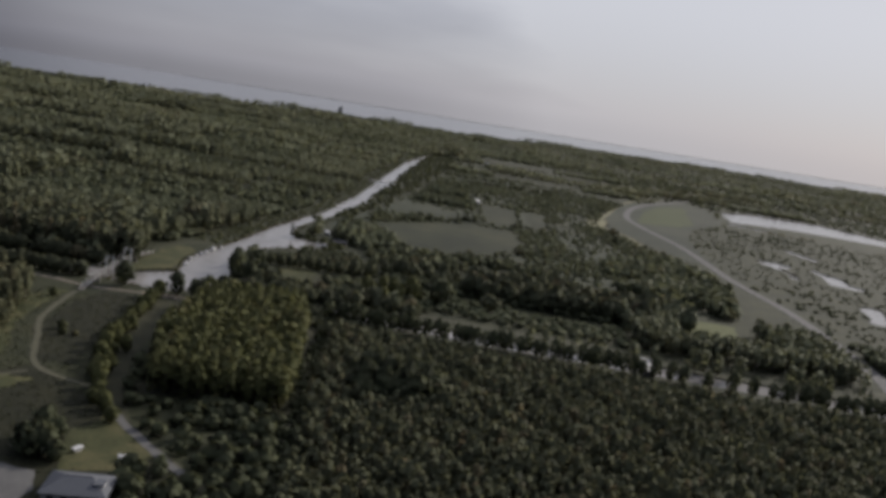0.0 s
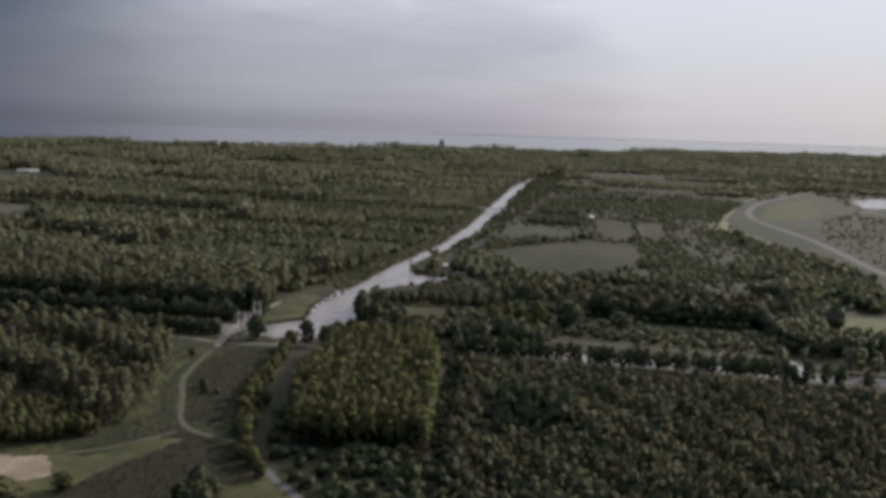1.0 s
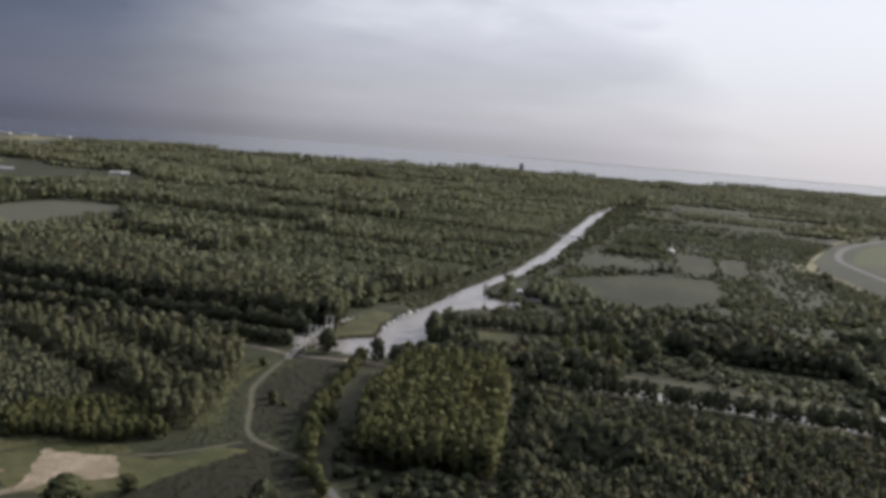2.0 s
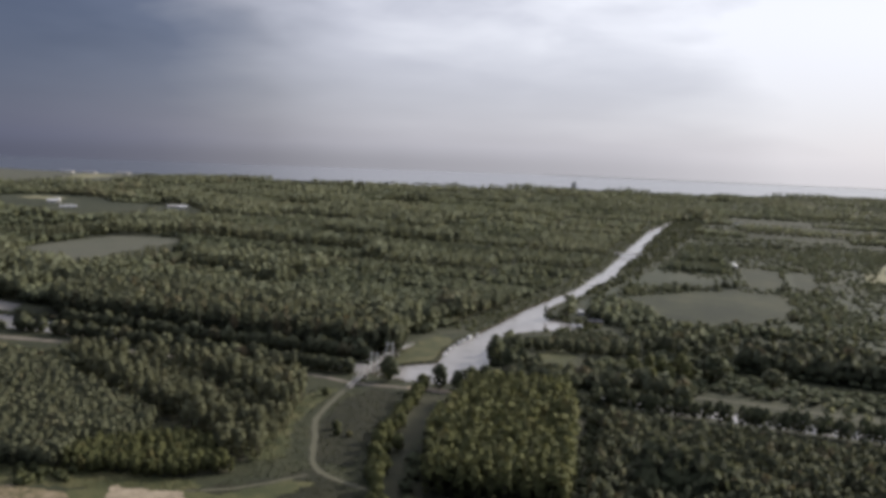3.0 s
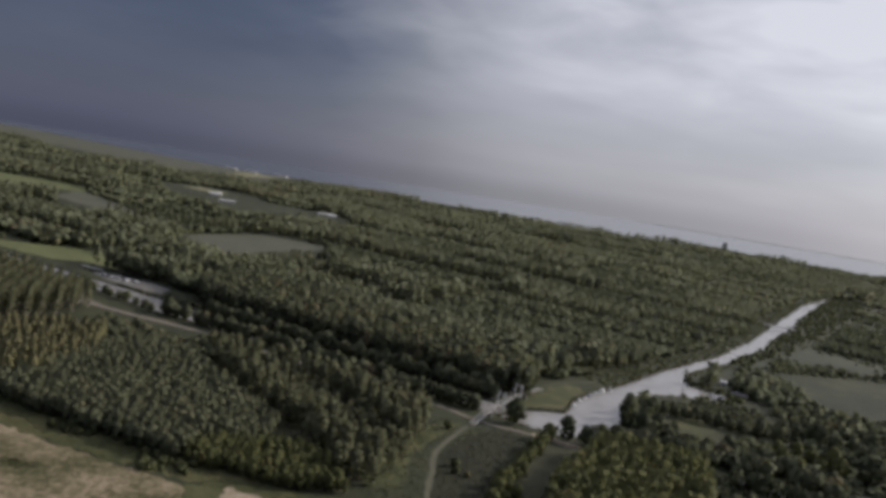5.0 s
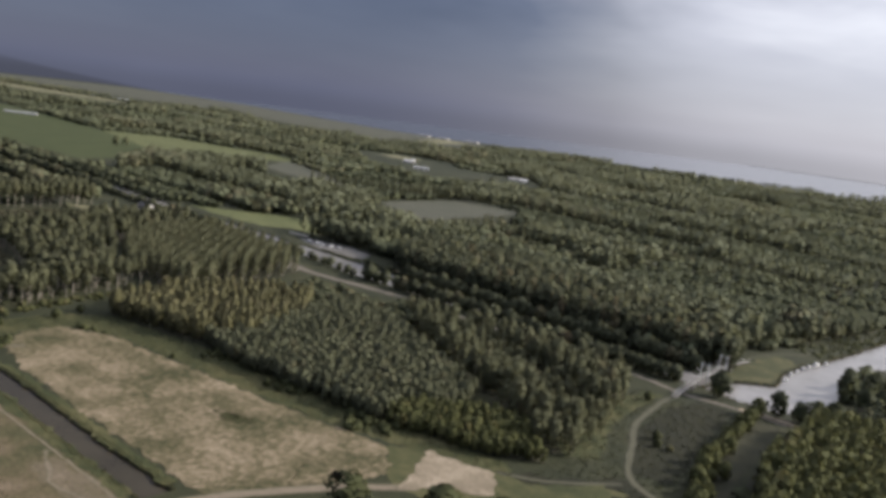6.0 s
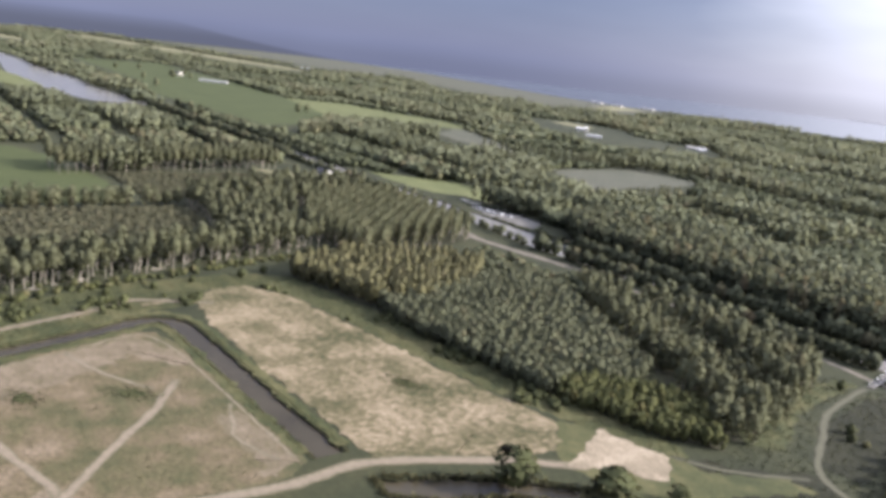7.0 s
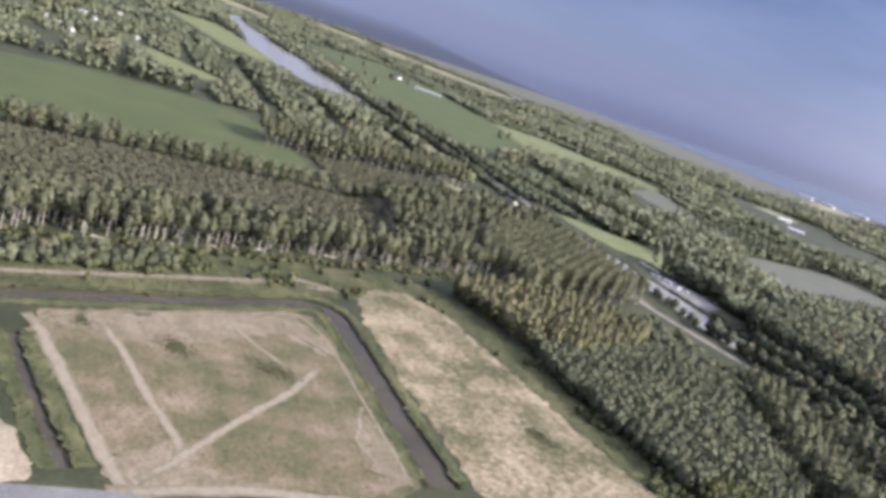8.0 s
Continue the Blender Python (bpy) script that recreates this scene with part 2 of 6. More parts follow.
M = {}
M["ground"] = ground_material("rough_grass_ground", [(0.3, (0.018, 0.021, 0.009)), (0.5, (0.028, 0.031, 0.013)), (0.7, (0.042, 0.042, 0.018))], 0.04, 0.6)
M["grass"] = ground_material("meadow_grass", [(0.3, (0.034, 0.037, 0.014)), (0.5, (0.052, 0.055, 0.021)), (0.7, (0.085, 0.078, 0.034))], 0.09, 0.8, broad=0.03)
M["crop"] = ground_material("dark_crop", [(0.3, (0.04, 0.0495, 0.015)), (0.7, (0.053, 0.063, 0.0205))], 0.02, 0.6, bump=0.2)
M["bright"] = ground_material("sunny_pasture", [(0.3, (0.08, 0.09, 0.034)), (0.7, (0.113, 0.12, 0.048))], 0.03, 0.6)
M["stubble"] = ground_material("pale_stubble", [(0.3, (0.127, 0.126, 0.0681)), (0.7, (0.19, 0.173, 0.0955))], 0.02, 0.5)
M["grey_field"] = ground_material("grey_green_field", [(0.3, (0.06, 0.063, 0.043)), (0.7, (0.082, 0.081, 0.056))], 0.02, 0.4)
M["sandy"] = ground_material("sandy_rough_field", [(0.3, (0.0516, 0.0511, 0.0207)), (0.42, (0.098, 0.085, 0.043)), (0.5, (0.14, 0.114, 0.065)), (0.6, (0.19, 0.152, 0.095)), (0.76, (0.28, 0.225, 0.152))], 0.38, 1.1, fine=((0.35, (0.66, 0.68, 0.66)), (0.65, (1.34, 1.32, 1.3))), stretch=(1.25, 0.85, 1), broad=0.05, bump=0.8)
M["island"] = ground_material("dry_sandy_grass", [(0.28, (0.052, 0.053, 0.023)), (0.44, (0.08, 0.071, 0.034)), (0.57, (0.112, 0.088, 0.05)), (0.74, (0.165, 0.128, 0.084))], 0.07, 0.75, fine=((0.35, (0.7, 0.71, 0.7)), (0.65, (1.3, 1.29, 1.28))), broad=0.028)
M["worn"] = ground_material("worn_brown_sand", [(0.3, (0.105, 0.088, 0.05)), (0.5, (0.135, 0.108, 0.069)), (0.7, (0.17, 0.136, 0.092))], 0.12, 0.9, broad=0.04)
M["sand"] = ground_material("bare_sand", [(0.3, (0.17, 0.14, 0.094)), (0.5, (0.225, 0.184, 0.126)), (0.7, (0.29, 0.24, 0.17))], 0.16, 0.9, broad=0.05)


def track_material(name, core, verge):
    """A worn track whose edges break up into the verge, by the strip's own edge value."""
    m, nt, bsdf = shader(name)
    at = nt.nodes.new("ShaderNodeAttribute")
    at.attribute_name = "edge"
    mth = nt.nodes.new("ShaderNodeMath")
    link(nt, at.outputs["Fac"], mth.inputs[0])
    rag = ramped(nt, tex_noise(nt, 0.5, 6, 0.7), [(0.25, (0, 0, 0)), (0.75, (0.9, 0.9, 0.9))])
    link(nt, rag, mth.inputs[1])
    fac = ramped(nt, mth.outputs[0], [(0.55, (0, 0, 0)), (1.35, (1, 1, 1))])
    a = ramped(nt, tex_noise(nt, 0.09, 6, 0.6), [(0.3, tuple(c * 0.88 for c in verge)), (0.7, tuple(c * 1.15 for c in verge))])
    b = ramped(nt, tex_noise(nt, 0.4, 6, 0.65), [(0.3, tuple(c * 0.8 for c in core)), (0.7, tuple(c * 1.2 for c in core))])
    link(nt, mixed(nt, fac, a, b), bsdf.inputs["Base Color"])
    bsdf.inputs["Roughness"].default_value = 0.92
    bumped(nt, bsdf, tex_noise(nt, 0.8, 6, 0.7), 0.3, 0.3)
    return m


M["track"] = track_material("sandy_track", (0.168, 0.136, 0.092), (0.1, 0.085, 0.048))
M["path"] = track_material("grassy_path", (0.068, 0.065, 0.036), (0.038, 0.036, 0.018))
M["tow"] = track_material("worn_tow_path", (0.14, 0.118, 0.092), (0.055, 0.05, 0.031))
M["asphalt"] = ground_material("worn_asphalt", [(0.3, (0.09, 0.0873, 0.0846)), (0.7, (0.135, 0.131, 0.124))], 0.1, 2.0, bump=0.1)
M["bank"] = ground_material("bank_grass", [(0.3, (0.036, 0.042, 0.015)), (0.5, (0.054, 0.057, 0.021)), (0.7, (0.085, 0.08, 0.033))], 0.12, 1.0, broad=0.03)
M["rough"] = ground_material("dark_rough_grass", [(0.3, (0.0114, 0.013, 0.0049)), (0.7, (0.0222, 0.0218, 0.00861))], 0.08, 0.8)
M["marsh"] = ground_material("rough_marsh_field", [(0.3, (0.016, 0.02, 0.0085)), (0.5, (0.027, 0.031, 0.0135)), (0.7, (0.045, 0.046, 0.022))], 0.05, 0.3, broad=0.012)
M["down"] = ground_material("grey_rough_grassland", [(0.3, (0.02, 0.025, 0.014)), (0.5, (0.03, 0.035, 0.02)), (0.7, (0.044, 0.047, 0.028))], 0.03, 0.3, broad=0.008)
M["meadow"] = ground_material("rough_grey_green_pasture", [(0.3, (0.025, 0.03, 0.016)), (0.5, (0.036, 0.042, 0.023)), (0.7, (0.054, 0.057, 0.034))], 0.03, 0.3, broad=0.01)
M["floor"] = ground_material("woodland_floor", [(0.3, (0.02, 0.022, 0.011)), (0.7, (0.045, 0.043, 0.022))], 0.06, 0.6)
M["water"] = water_material("canal_water", (0.16, 0.152, 0.142), 0.2)
M["ditch_water"] = water_material("ditch_water", (0.04, 0.034, 0.022), 0.14)
M["lake_water"] = water_material("lake_water", (0.06, 0.062, 0.07), 0.16, 0.15)
M["poplar"] = foliage("poplar_leaves", (0.135, 0.14, 0.0767), (0.194, 0.198, 0.11), (0.219, 0.201, 0.111), 0.5, 0.2)
M["wood"] = foliage("mixed_leaves", (0.0774, 0.084, 0.0474), (0.139, 0.146, 0.079), (0.187, 0.144, 0.079))
M["plant"] = foliage("plantation_leaves", (0.0943, 0.1, 0.0558), (0.14, 0.146, 0.0803), (0.163, 0.147, 0.0825), 0.26, 0.2)
M["gold"] = foliage("yellowing_leaves", (0.14, 0.134, 0.0608), (0.196, 0.183, 0.0869), (0.23, 0.19, 0.0923), 0.3, 0.3)
M["olive"] = foliage("olive_leaves", (0.092, 0.0989, 0.0379), (0.143, 0.148, 0.0547), (0.161, 0.144, 0.0558), 0.34, 0.2)
M["shrub"] = foliage("shrub_leaves", (0.0616, 0.0694, 0.0304), (0.118, 0.125, 0.0521))
M["scrub_brown"] = foliage("brown_scrub_leaves", (0.083, 0.083, 0.045), (0.12, 0.115, 0.063), (0.14, 0.122, 0.068))
M["willow"] = foliage("willow_leaves", (0.054, 0.062, 0.033), (0.096, 0.105, 0.054))
# leaf colours of the distant woods, lifted to stand in for haze
M["haze_poplar"] = foliage("haze_lifted_poplar_leaves", (0.124, 0.133, 0.0736), (0.17, 0.178, 0.1), (0.191, 0.175, 0.1), 0.14, 0.1)
M["haze_wood"] = foliage("haze_lifted_mixed_leaves", (0.0989, 0.11, 0.0591), (0.149, 0.16, 0.087), (0.175, 0.156, 0.0859), 0.14, 0.1)
M["reed"] = foliage("bank_reeds", (0.09, 0.095, 0.04), (0.16, 0.15, 0.068), (0.22, 0.185, 0.09))
M["bark"] = simple("grey_bark", (0.12, 0.1, 0.075), 0.9)
M["pale_bark"] = simple("pale_bark", (0.42, 0.375, 0.3), 0.85)
M["white"] = simple("weathered_white_paint", (0.62, 0.62, 0.6), 0.4)
M["roof_white"] = simple("pale_roof_sheet", (0.5, 0.5, 0.49), 0.5)
M["roof_dark"] = simple("dark_roof", (0.05, 0.05, 0.054), 0.85)
M["roof_slate"] = simple("slate_roof", (0.075, 0.08, 0.09), 0.6)
M["roof_red"] = simple("clay_roof", (0.22, 0.1, 0.06), 0.8)
M["wall"] = simple("pale_wall", (0.55, 0.53, 0.48), 0.8)
M["concrete"] = simple("grey_concrete", (0.36, 0.35, 0.33), 0.8)
M["deck"] = simple("weathered_deck", (0.12, 0.11, 0.095), 0.8)
M["steel"] = simple("pale_painted_steel", (0.6, 0.6, 0.58), 0.5)
M["glass"] = simple("dark_glass", (0.03, 0.035, 0.04), 0.1)
M["hull_blue"] = simple("dark_blue_hull", (0.03, 0.05, 0.12), 0.35)
M["timber"] = simple("grey_timber", (0.2, 0.17, 0.13), 0.85)

# ---------------------------------------------------------------- mesh helpers


def part(name, data, mat, parent, label=""):
    """Links a bmesh or a mesh as one part."""
    if isinstance(data, bmesh.types.BMesh):
        me = bpy.data.meshes.new(name)
        data.to_mesh(me)
        data.free()
    else:
        me = data
    if not me.materials:
        me.materials.append(mat)
    ob = new(name, me)
    ob.parent = parent
    if label:
        ob["label"] = label
    return ob


def empty(name, m=None):
    ob = new(name)
    ob.empty_display_size = 1
    if m is not None:
        ob.matrix_basis = m
    return ob


def box(bm, cx, cy, cz, sx, sy, sz, rz=0.0, bevel=0.0):
    r = bmesh.ops.create_cube(bm, size=1.0, matrix=Matrix.Translation((cx, cy, cz)) @ Matrix.Rotation(rz, 4, "Z") @ Matrix.Diagonal((sx, sy, sz, 1)))
    if bevel:
        edges = list({e for v in r["verts"] for e in v.link_edges})
        bmesh.ops.bevel(bm, geom=edges, offset=bevel, segments=1, affect="EDGES")
    return r["verts"]


def rod(bm, a, b, r0, r1=None, seg=8):
    a, b = Vector(a), Vector(b)
    d = b - a
    q = d.to_track_quat("Z", "Y").to_matrix().to_4x4()
    bmesh.ops.create_cone(bm, cap_ends=True, segments=seg, radius1=r0, radius2=r0 if r1 is None else r1, depth=d.length, matrix=Matrix.Translation((a + b) / 2) @ q)


def np_mesh(name, verts, quads, mat_index=None, tint=None, puff=None):
    """A mesh from arrays: vertices (n, 3), four-sided faces (m, 4), a material slot and a tint for each face."""
    me = bpy.data.meshes.new(name)
    n, m = len(verts), len(quads)
    me.vertices.add(n)
    me.vertices.foreach_set("co", np.asarray(verts, np.float32).ravel())
    me.loops.add(4 * m)
    me.loops.foreach_set("vertex_index", np.asarray(quads, np.int32).ravel())
    me.polygons.add(m)
    me.polygons.foreach_set("loop_start", np.arange(0, 4 * m, 4, dtype=np.int32))
    if mat_index is not None:
        me.polygons.foreach_set("material_index", np.asarray(mat_index, np.int32))
    if tint is not None:
        me.attributes.new("tint", "FLOAT", "FACE").data.foreach_set("value", np.asarray(tint, np.float32))
    if puff is not None:
        me.attributes.new("puff", "FLOAT_VECTOR", "POINT").data.foreach_set("vector", np.asarray(puff, np.float32).ravel())
    me.update(calc_edges=True)
    return me


def inside(poly, pts):
    """Which of the points (n, 2) lie inside the polygon."""
    p = np.asarray(poly, float)
    x, y = pts[:, 0], pts[:, 1]
    res = np.zeros(len(pts), bool)
    j = len(p) - 1
    for i in range(len(p)):
        cond = (p[i, 1] > y) != (p[j, 1] > y)
        dy = p[j, 1] - p[i, 1]
        if dy:
            res ^= cond & (x < (p[j, 0] - p[i, 0]) * (y - p[i, 1]) / dy + p[i, 0])
        j = i
    return res


def smooth_line(pts, step=4.0):
    """A curve through the points, in even small steps."""
    p = [Vector((*q, 0)) for q in pts]
    p = [p[0] * 2 - p[1], *p, p[-1] * 2 - p[-2]]
    out = []
    for i in range(1, len(p) - 2):
        a, b, c, d = p[i - 1 : i + 3]
        n = max(1, int((c - b).length / step))
        for k in range(n):
            t = k / n
            out.append(0.5 * (2 * b + (c - a) * t + (2 * a - 5 * b + 4 * c - d) * t * t + (3 * b - 3 * c + d - a) * t**3))
    out.append(p[-2])
    return [(v.x, v.y) for v in out]


def ribbon_outline(pts, width, step=4.0, wobble=0.0, seed=0):
    line = np.array(smooth_line(pts, step))
    d = np.gradient(line, axis=0)
    d /= np.linalg.norm(d, axis=1)[:, None] + 1e-9
    nrm = np.c_[-d[:, 1], d[:, 0]]
    rng = np.random.default_rng(seed)
    w = np.interp(np.linspace(0, 1, len(line)), np.linspace(0, 1, len(width)), width) if isinstance(width, (list, tuple)) else np.full(len(line), width)
    l = line + nrm * (w / 2 + rng.normal(0, 1, len(line)) * wobble)[:, None]
    r = line - nrm * (w / 2 + rng.normal(0, 1, len(line)) * wobble)[:, None]
    return l, r


def ribbon(name, pts, width, z, mat, label, category, wobble=0.25, seed=0, step=4.0, thick=0.3, edged=False):
    """A track or strip as a thin slab that follows a curve."""
    l, r = ribbon_outline(pts, width * 1.45 if edged else width, step, wobble, seed)
    n = len(l)
    a = 0.42 if edged else 0.3
    cols = [l, l * (1 - a) + r * a, l * a + r * (1 - a), r]
    v = np.concatenate([np.c_[c, np.full(n, z)] for c in cols] + [np.c_[l, np.full(n, z - thick)], np.c_[r, np.full(n, z - thick)]])
    i = np.arange(n - 1)
    q = [np.c_[i + k * n, i + (k + 1) * n, i + (k + 1) * n + 1, i + k * n + 1] for k in range(3)]
    q += [np.c_[i, i + 1, i + 1 + 4 * n, i + 4 * n], np.c_[i + 3 * n, i + 5 * n, i + 1 + 5 * n, i + 1 + 3 * n]]
    q += [np.array([[0, 4 * n, 5 * n, 3 * n], [n - 1, 4 * n - 1, 6 * n - 1, 5 * n - 1]])]
    me = np_mesh(name, v, np.concatenate(q))
    me.shade_flat()
    e = np.repeat([0.0, 1.0, 1.0, 0.0, 0.0, 0.0], n).astype(np.float32)
    if edged:
        ramp_in = np.clip(np.minimum(np.arange(n), np.arange(n)[::-1]) / 2.5, 0.15, 1)
        rng = np.random.default_rng(seed + 500)
        worn = np.interp(np.arange(n), np.arange(0, n + 4, 4), rng.uniform(0.62, 1.12, len(np.arange(0, n + 4, 4))))
        e = (e.reshape(6, n) * ramp_in * worn).ravel().astype(np.float32)
    me.attributes.new("edge", "FLOAT", "POINT").data.foreach_set("value", e)
    me.materials.append(mat)
    return tagged(new(name, me), label, category, kind="structure")


def ragged(poly, step=6.0, jitter=1.0, seed=0):
    """The polygon's outline in small uneven steps."""
    rng = np.random.default_rng(seed)
    p = np.asarray(poly, float)
    out = []
    for a, b in zip(p, np.roll(p, -1, 0)):
        n = max(1, int(np.linalg.norm(b - a) / step))
        for k in range(n):
            out.append(a + (b - a) * k / n + (rng.normal(0, jitter, 2) if k else rng.normal(0, jitter * 0.4, 2)))
    return [tuple(q) for q in out]


def patch(name, poly, z, mat, label, category, step=8.0, jitter=1.2, seed=0, thick=0.3):
    """A field as a thin slab with an uneven outline."""
    bm = bmesh.new()
    pts = ragged(poly, step, jitter, seed)
    f = bm.faces.new([bm.verts.new((x, y, z)) for x, y in pts])
    f.normal_update()
    if f.normal.z < 0:
        f.normal_flip()
    r = bmesh.ops.extrude_face_region(bm, geom=[f])
    bmesh.ops.translate(bm, vec=(0, 0, -thick), verts=[e for e in r["geom"] if isinstance(e, bmesh.types.BMVert)])
    bmesh.ops.triangulate(bm, faces=bm.faces[:])
    bmesh.ops.recalc_face_normals(bm, faces=bm.faces[:])
    me = bpy.data.meshes.new(name)
    bm.to_mesh(me)
    bm.free()
    me.materials.append(mat)
    return tagged(new(name, me), label, category, kind="structure")


# ---------------------------------------------------------------- ground and water
BASIN = [(-183, 431), (-174, 443), (-166, 450), (-168, 462), (-173, 478), (-173, 508), (-170, 530), (-168, 560), (-165, 643), (-152, 758), (-151, 920), (-160, 1130),
         (-173, 1480), (-160, 1690), (-152, 1690), (-155, 1490), (-141, 1120), (-132, 860), (-139, 740), (-142, 712), (-148, 656), (-147, 640), (-139, 612), (-108, 600), (-106, 582),
         (-135, 562), (-149, 540), (-148, 508), (-137, 462), (-134, 427), (-146, 404), (-164, 403), (-186, 407)]
SIDE_W = [(-184, 408), (-184, 428), (-300, 428), (-400, 430), (-440, 433), (-510, 434), (-560, 433), (-620, 432), (-700, 430), (-1000, 436), (-1240, 430), (-1300, 400), (-1360, 410), (-1430, 404), (-1530, 398), (-1650, 412), (-1760, 402), (-1950, 396), (-2110, 404), (-2320, 398), (-2700, 440),
          (-2540, 368), (-2253, 352), (-2138, 350), (-1900, 330), (-1720, 306), (-1560, 302), (-1432, 304), (-1338, 316), (-1266, 334), (-1246, 372), (-1240, 410), (-1000, 414), (-700, 410), (-600, 416), (-545, 414), (-490, 408), (-440, 402), (-400, 405), (-300, 408)]
MARINA = [(-566, 450), (-560, 461), (-525, 471), (-492, 468), (-478, 445), (-500, 440), (-530, 440)]
SIDE_E = [(-70, 409), (420, 406), (420, 424), (-70, 427)]
DITCH = [(-300, -40), (-316.5, 13), (-326, 41), (-335.5, 70), (-347.5, 104), (-355, 124), (-351, 132.5), (-336, 134.8), (-297, 135.2), (-255, 135.4), (-222, 136)]
SMALL_DITCH = [(-288, 18), (-281, 19.5), (-259, 24.2), (-243, 28.4), (-217, 35)]
POND = [(-205, 140), (-196, 138), (-186, 150), (-180, 170), (-168, 186), (-172, 196), (-184, 182), (-196, 162)]
GLINT = [(-128, 343), (-125.5, 328), (-122.5, 311)]
LAKES_E = [[(354, 1330), (368, 1471), (458, 1562), (551, 1542), (640, 1450), (600, 1340), (534, 1356), (449, 1362)],
           [(285, 926), (307, 851), (315, 862), (294, 934)], [(346, 929), (336, 835), (359, 822), (366, 880)], [(309, 662), (327, 735), (345, 740), (330, 655)],
           [(330, 1285), (405, 1262), (412, 1280), (345, 1305)], [(352, 1062), (372, 1000), (384, 1010), (366, 1075)],
           [(292, 932), (311, 939), (324, 922), (316, 898), (298, 899), (288, 914)], [(344, 851), (359, 854), (371, 844), (363, 827), (345, 829)], [(301, 857), (309, 846), (302, 828), (297, 842)]]
COAST = [(-4900, 2500), (-3775, 2600), (-2511, 2380), (-2150, 2390), (-2080, 2520), (-1935, 2450), (-1487, 2530), (-1099, 2580), (-767, 2710), (-464, 2990), (-134, 3050), (174, 3450),
         (600, 3570), (1300, 3540), (2600, 3400), (4900, 2900), (4900, 4900), (-4900, 4900)]


def outline_of(pts, width):
    l, r = ribbon_outline(pts, width, 6.0, 0.3, 3)
    return [tuple(q) for q in l] + [tuple(q) for q in r[::-1]]


WATERS = [("canal", ragged(BASIN, 12, 0.8, 1), "water", "wide canal with a mooring basin, reflecting the pale sky"),
          ("side_canal", ragged(SIDE_W, 14, 0.8, 2), "water", "straight side canal between hedges, widening to a lake"),
          ("side_canal", ragged(SIDE_E, 14, 0.7, 3), "water", "narrow canal glinting behind a row of trees"),
          ("basin", ragged(MARINA, 8, 0.6, 9), "water", "small bright marina basin beside the canal"),
          ("ditch", outline_of(DITCH, [9, 9, 9.2, 9.6, 10]), "ditch_water", "dark water ditch bent round a dry field"),
          ("ditch", outline_of(SMALL_DITCH, [3.4, 4.2]), "ditch_water", "short dark ditch beside a sandy track"),
          ("pond", ragged(POND, 5, 0.6, 4), "ditch_water", "dark pond below two round bushes"),
          ("ditch", outline_of(GLINT, [0.9, 1.0]), "ditch_water", "narrow straight ditch beside a plantation"),
          ("lake", ragged(COAST, 60, 6, 5), "lake_water", "broad hazy lake beyond the woods")]
WATERS += [("pond", ragged(p, 10, 1.5, 6 + k), "water", "shallow bright pond among scrub") for k, p in enumerate(LAKES_E)]


def build_ground():
    from mathutils.geometry import delaunay_2d_cdt
    verts, faces = [], []
    for _, poly, _, _ in WATERS:
        area = sum(a[0] * b[1] - b[0] * a[1] for a, b in zip(poly, poly[1:] + poly[:1]))
        poly = poly if area > 0 else poly[::-1]
        faces.append(list(range(len(verts), len(verts) + len(poly))))
        verts += [Vector(q) for q in poly]
    edge = 4950
    faces.append(list(range(len(verts), len(verts) + 4)))
    verts += [Vector((-edge, -edge)), Vector((edge, -edge)), Vector((edge, edge)), Vector((-edge, edge))]
    sheet = len(faces) - 1
    vo, _, fo, _, _, of = delaunay_2d_cdt(verts, [], faces, 0, 1e-3)
    land, wet = [], {}
    edges = {}
    for f, own in zip(fo, of):
        bodies = [k for k in own if k != sheet]
        if bodies:
            wet.setdefault(bodies[0], []).append(f)
        elif own:
            land.append(f)
            for a, b in zip(f, f[1:] + f[:1]):
                edges[(a, b)] = True
    water_edges = {(a, b) for fs in wet.values() for f in fs for a, b in zip(f, f[1:] + f[:1])}
    bm = bmesh.new()
    top = [bm.verts.new((v.x, v.y, 0)) for v in vo]
    low = {}
    for f in land:
        bm.faces.new([top[i] for i in f])
    for a, b in edges:
        if (b, a) in water_edges:
            for i in (a, b):
                if i not in low:
                    low[i] = bm.verts.new((vo[i].x, vo[i].y, -2.0))
            bm.faces.new([top[b], top[a], low[a], low[b]])
    bmesh.ops.delete(bm, geom=[v for v in bm.verts if not v.link_faces], context="VERTS")
    bmesh.ops.recalc_face_normals(bm, faces=bm.faces[:])
    me = bpy.data.meshes.new("ground")
    bm.to_mesh(me)
    bm.free()
    me.materials.append(M["ground"])
    tagged(new("ground", me), "flat polder land of rough dark grass", "ground", kind="structure")
    for k, fs in wet.items():
        name, _, mat, label = WATERS[k]
        bm = bmesh.new()
        vs = {}
        for f in fs:
            for i in f:
                if i not in vs:
                    vs[i] = bm.verts.new((vo[i].x, vo[i].y, -0.7))
            face = bm.faces.new([vs[i] for i in f])
            face.normal_update()
            if face.normal.z < 0:
                face.normal_flip()
        me = bpy.data.meshes.new(name)
        bm.to_mesh(me)
        bm.free()
        me.materials.append(M[mat])
        tagged(new(name, me), label, "water", kind="structure")


build_ground()

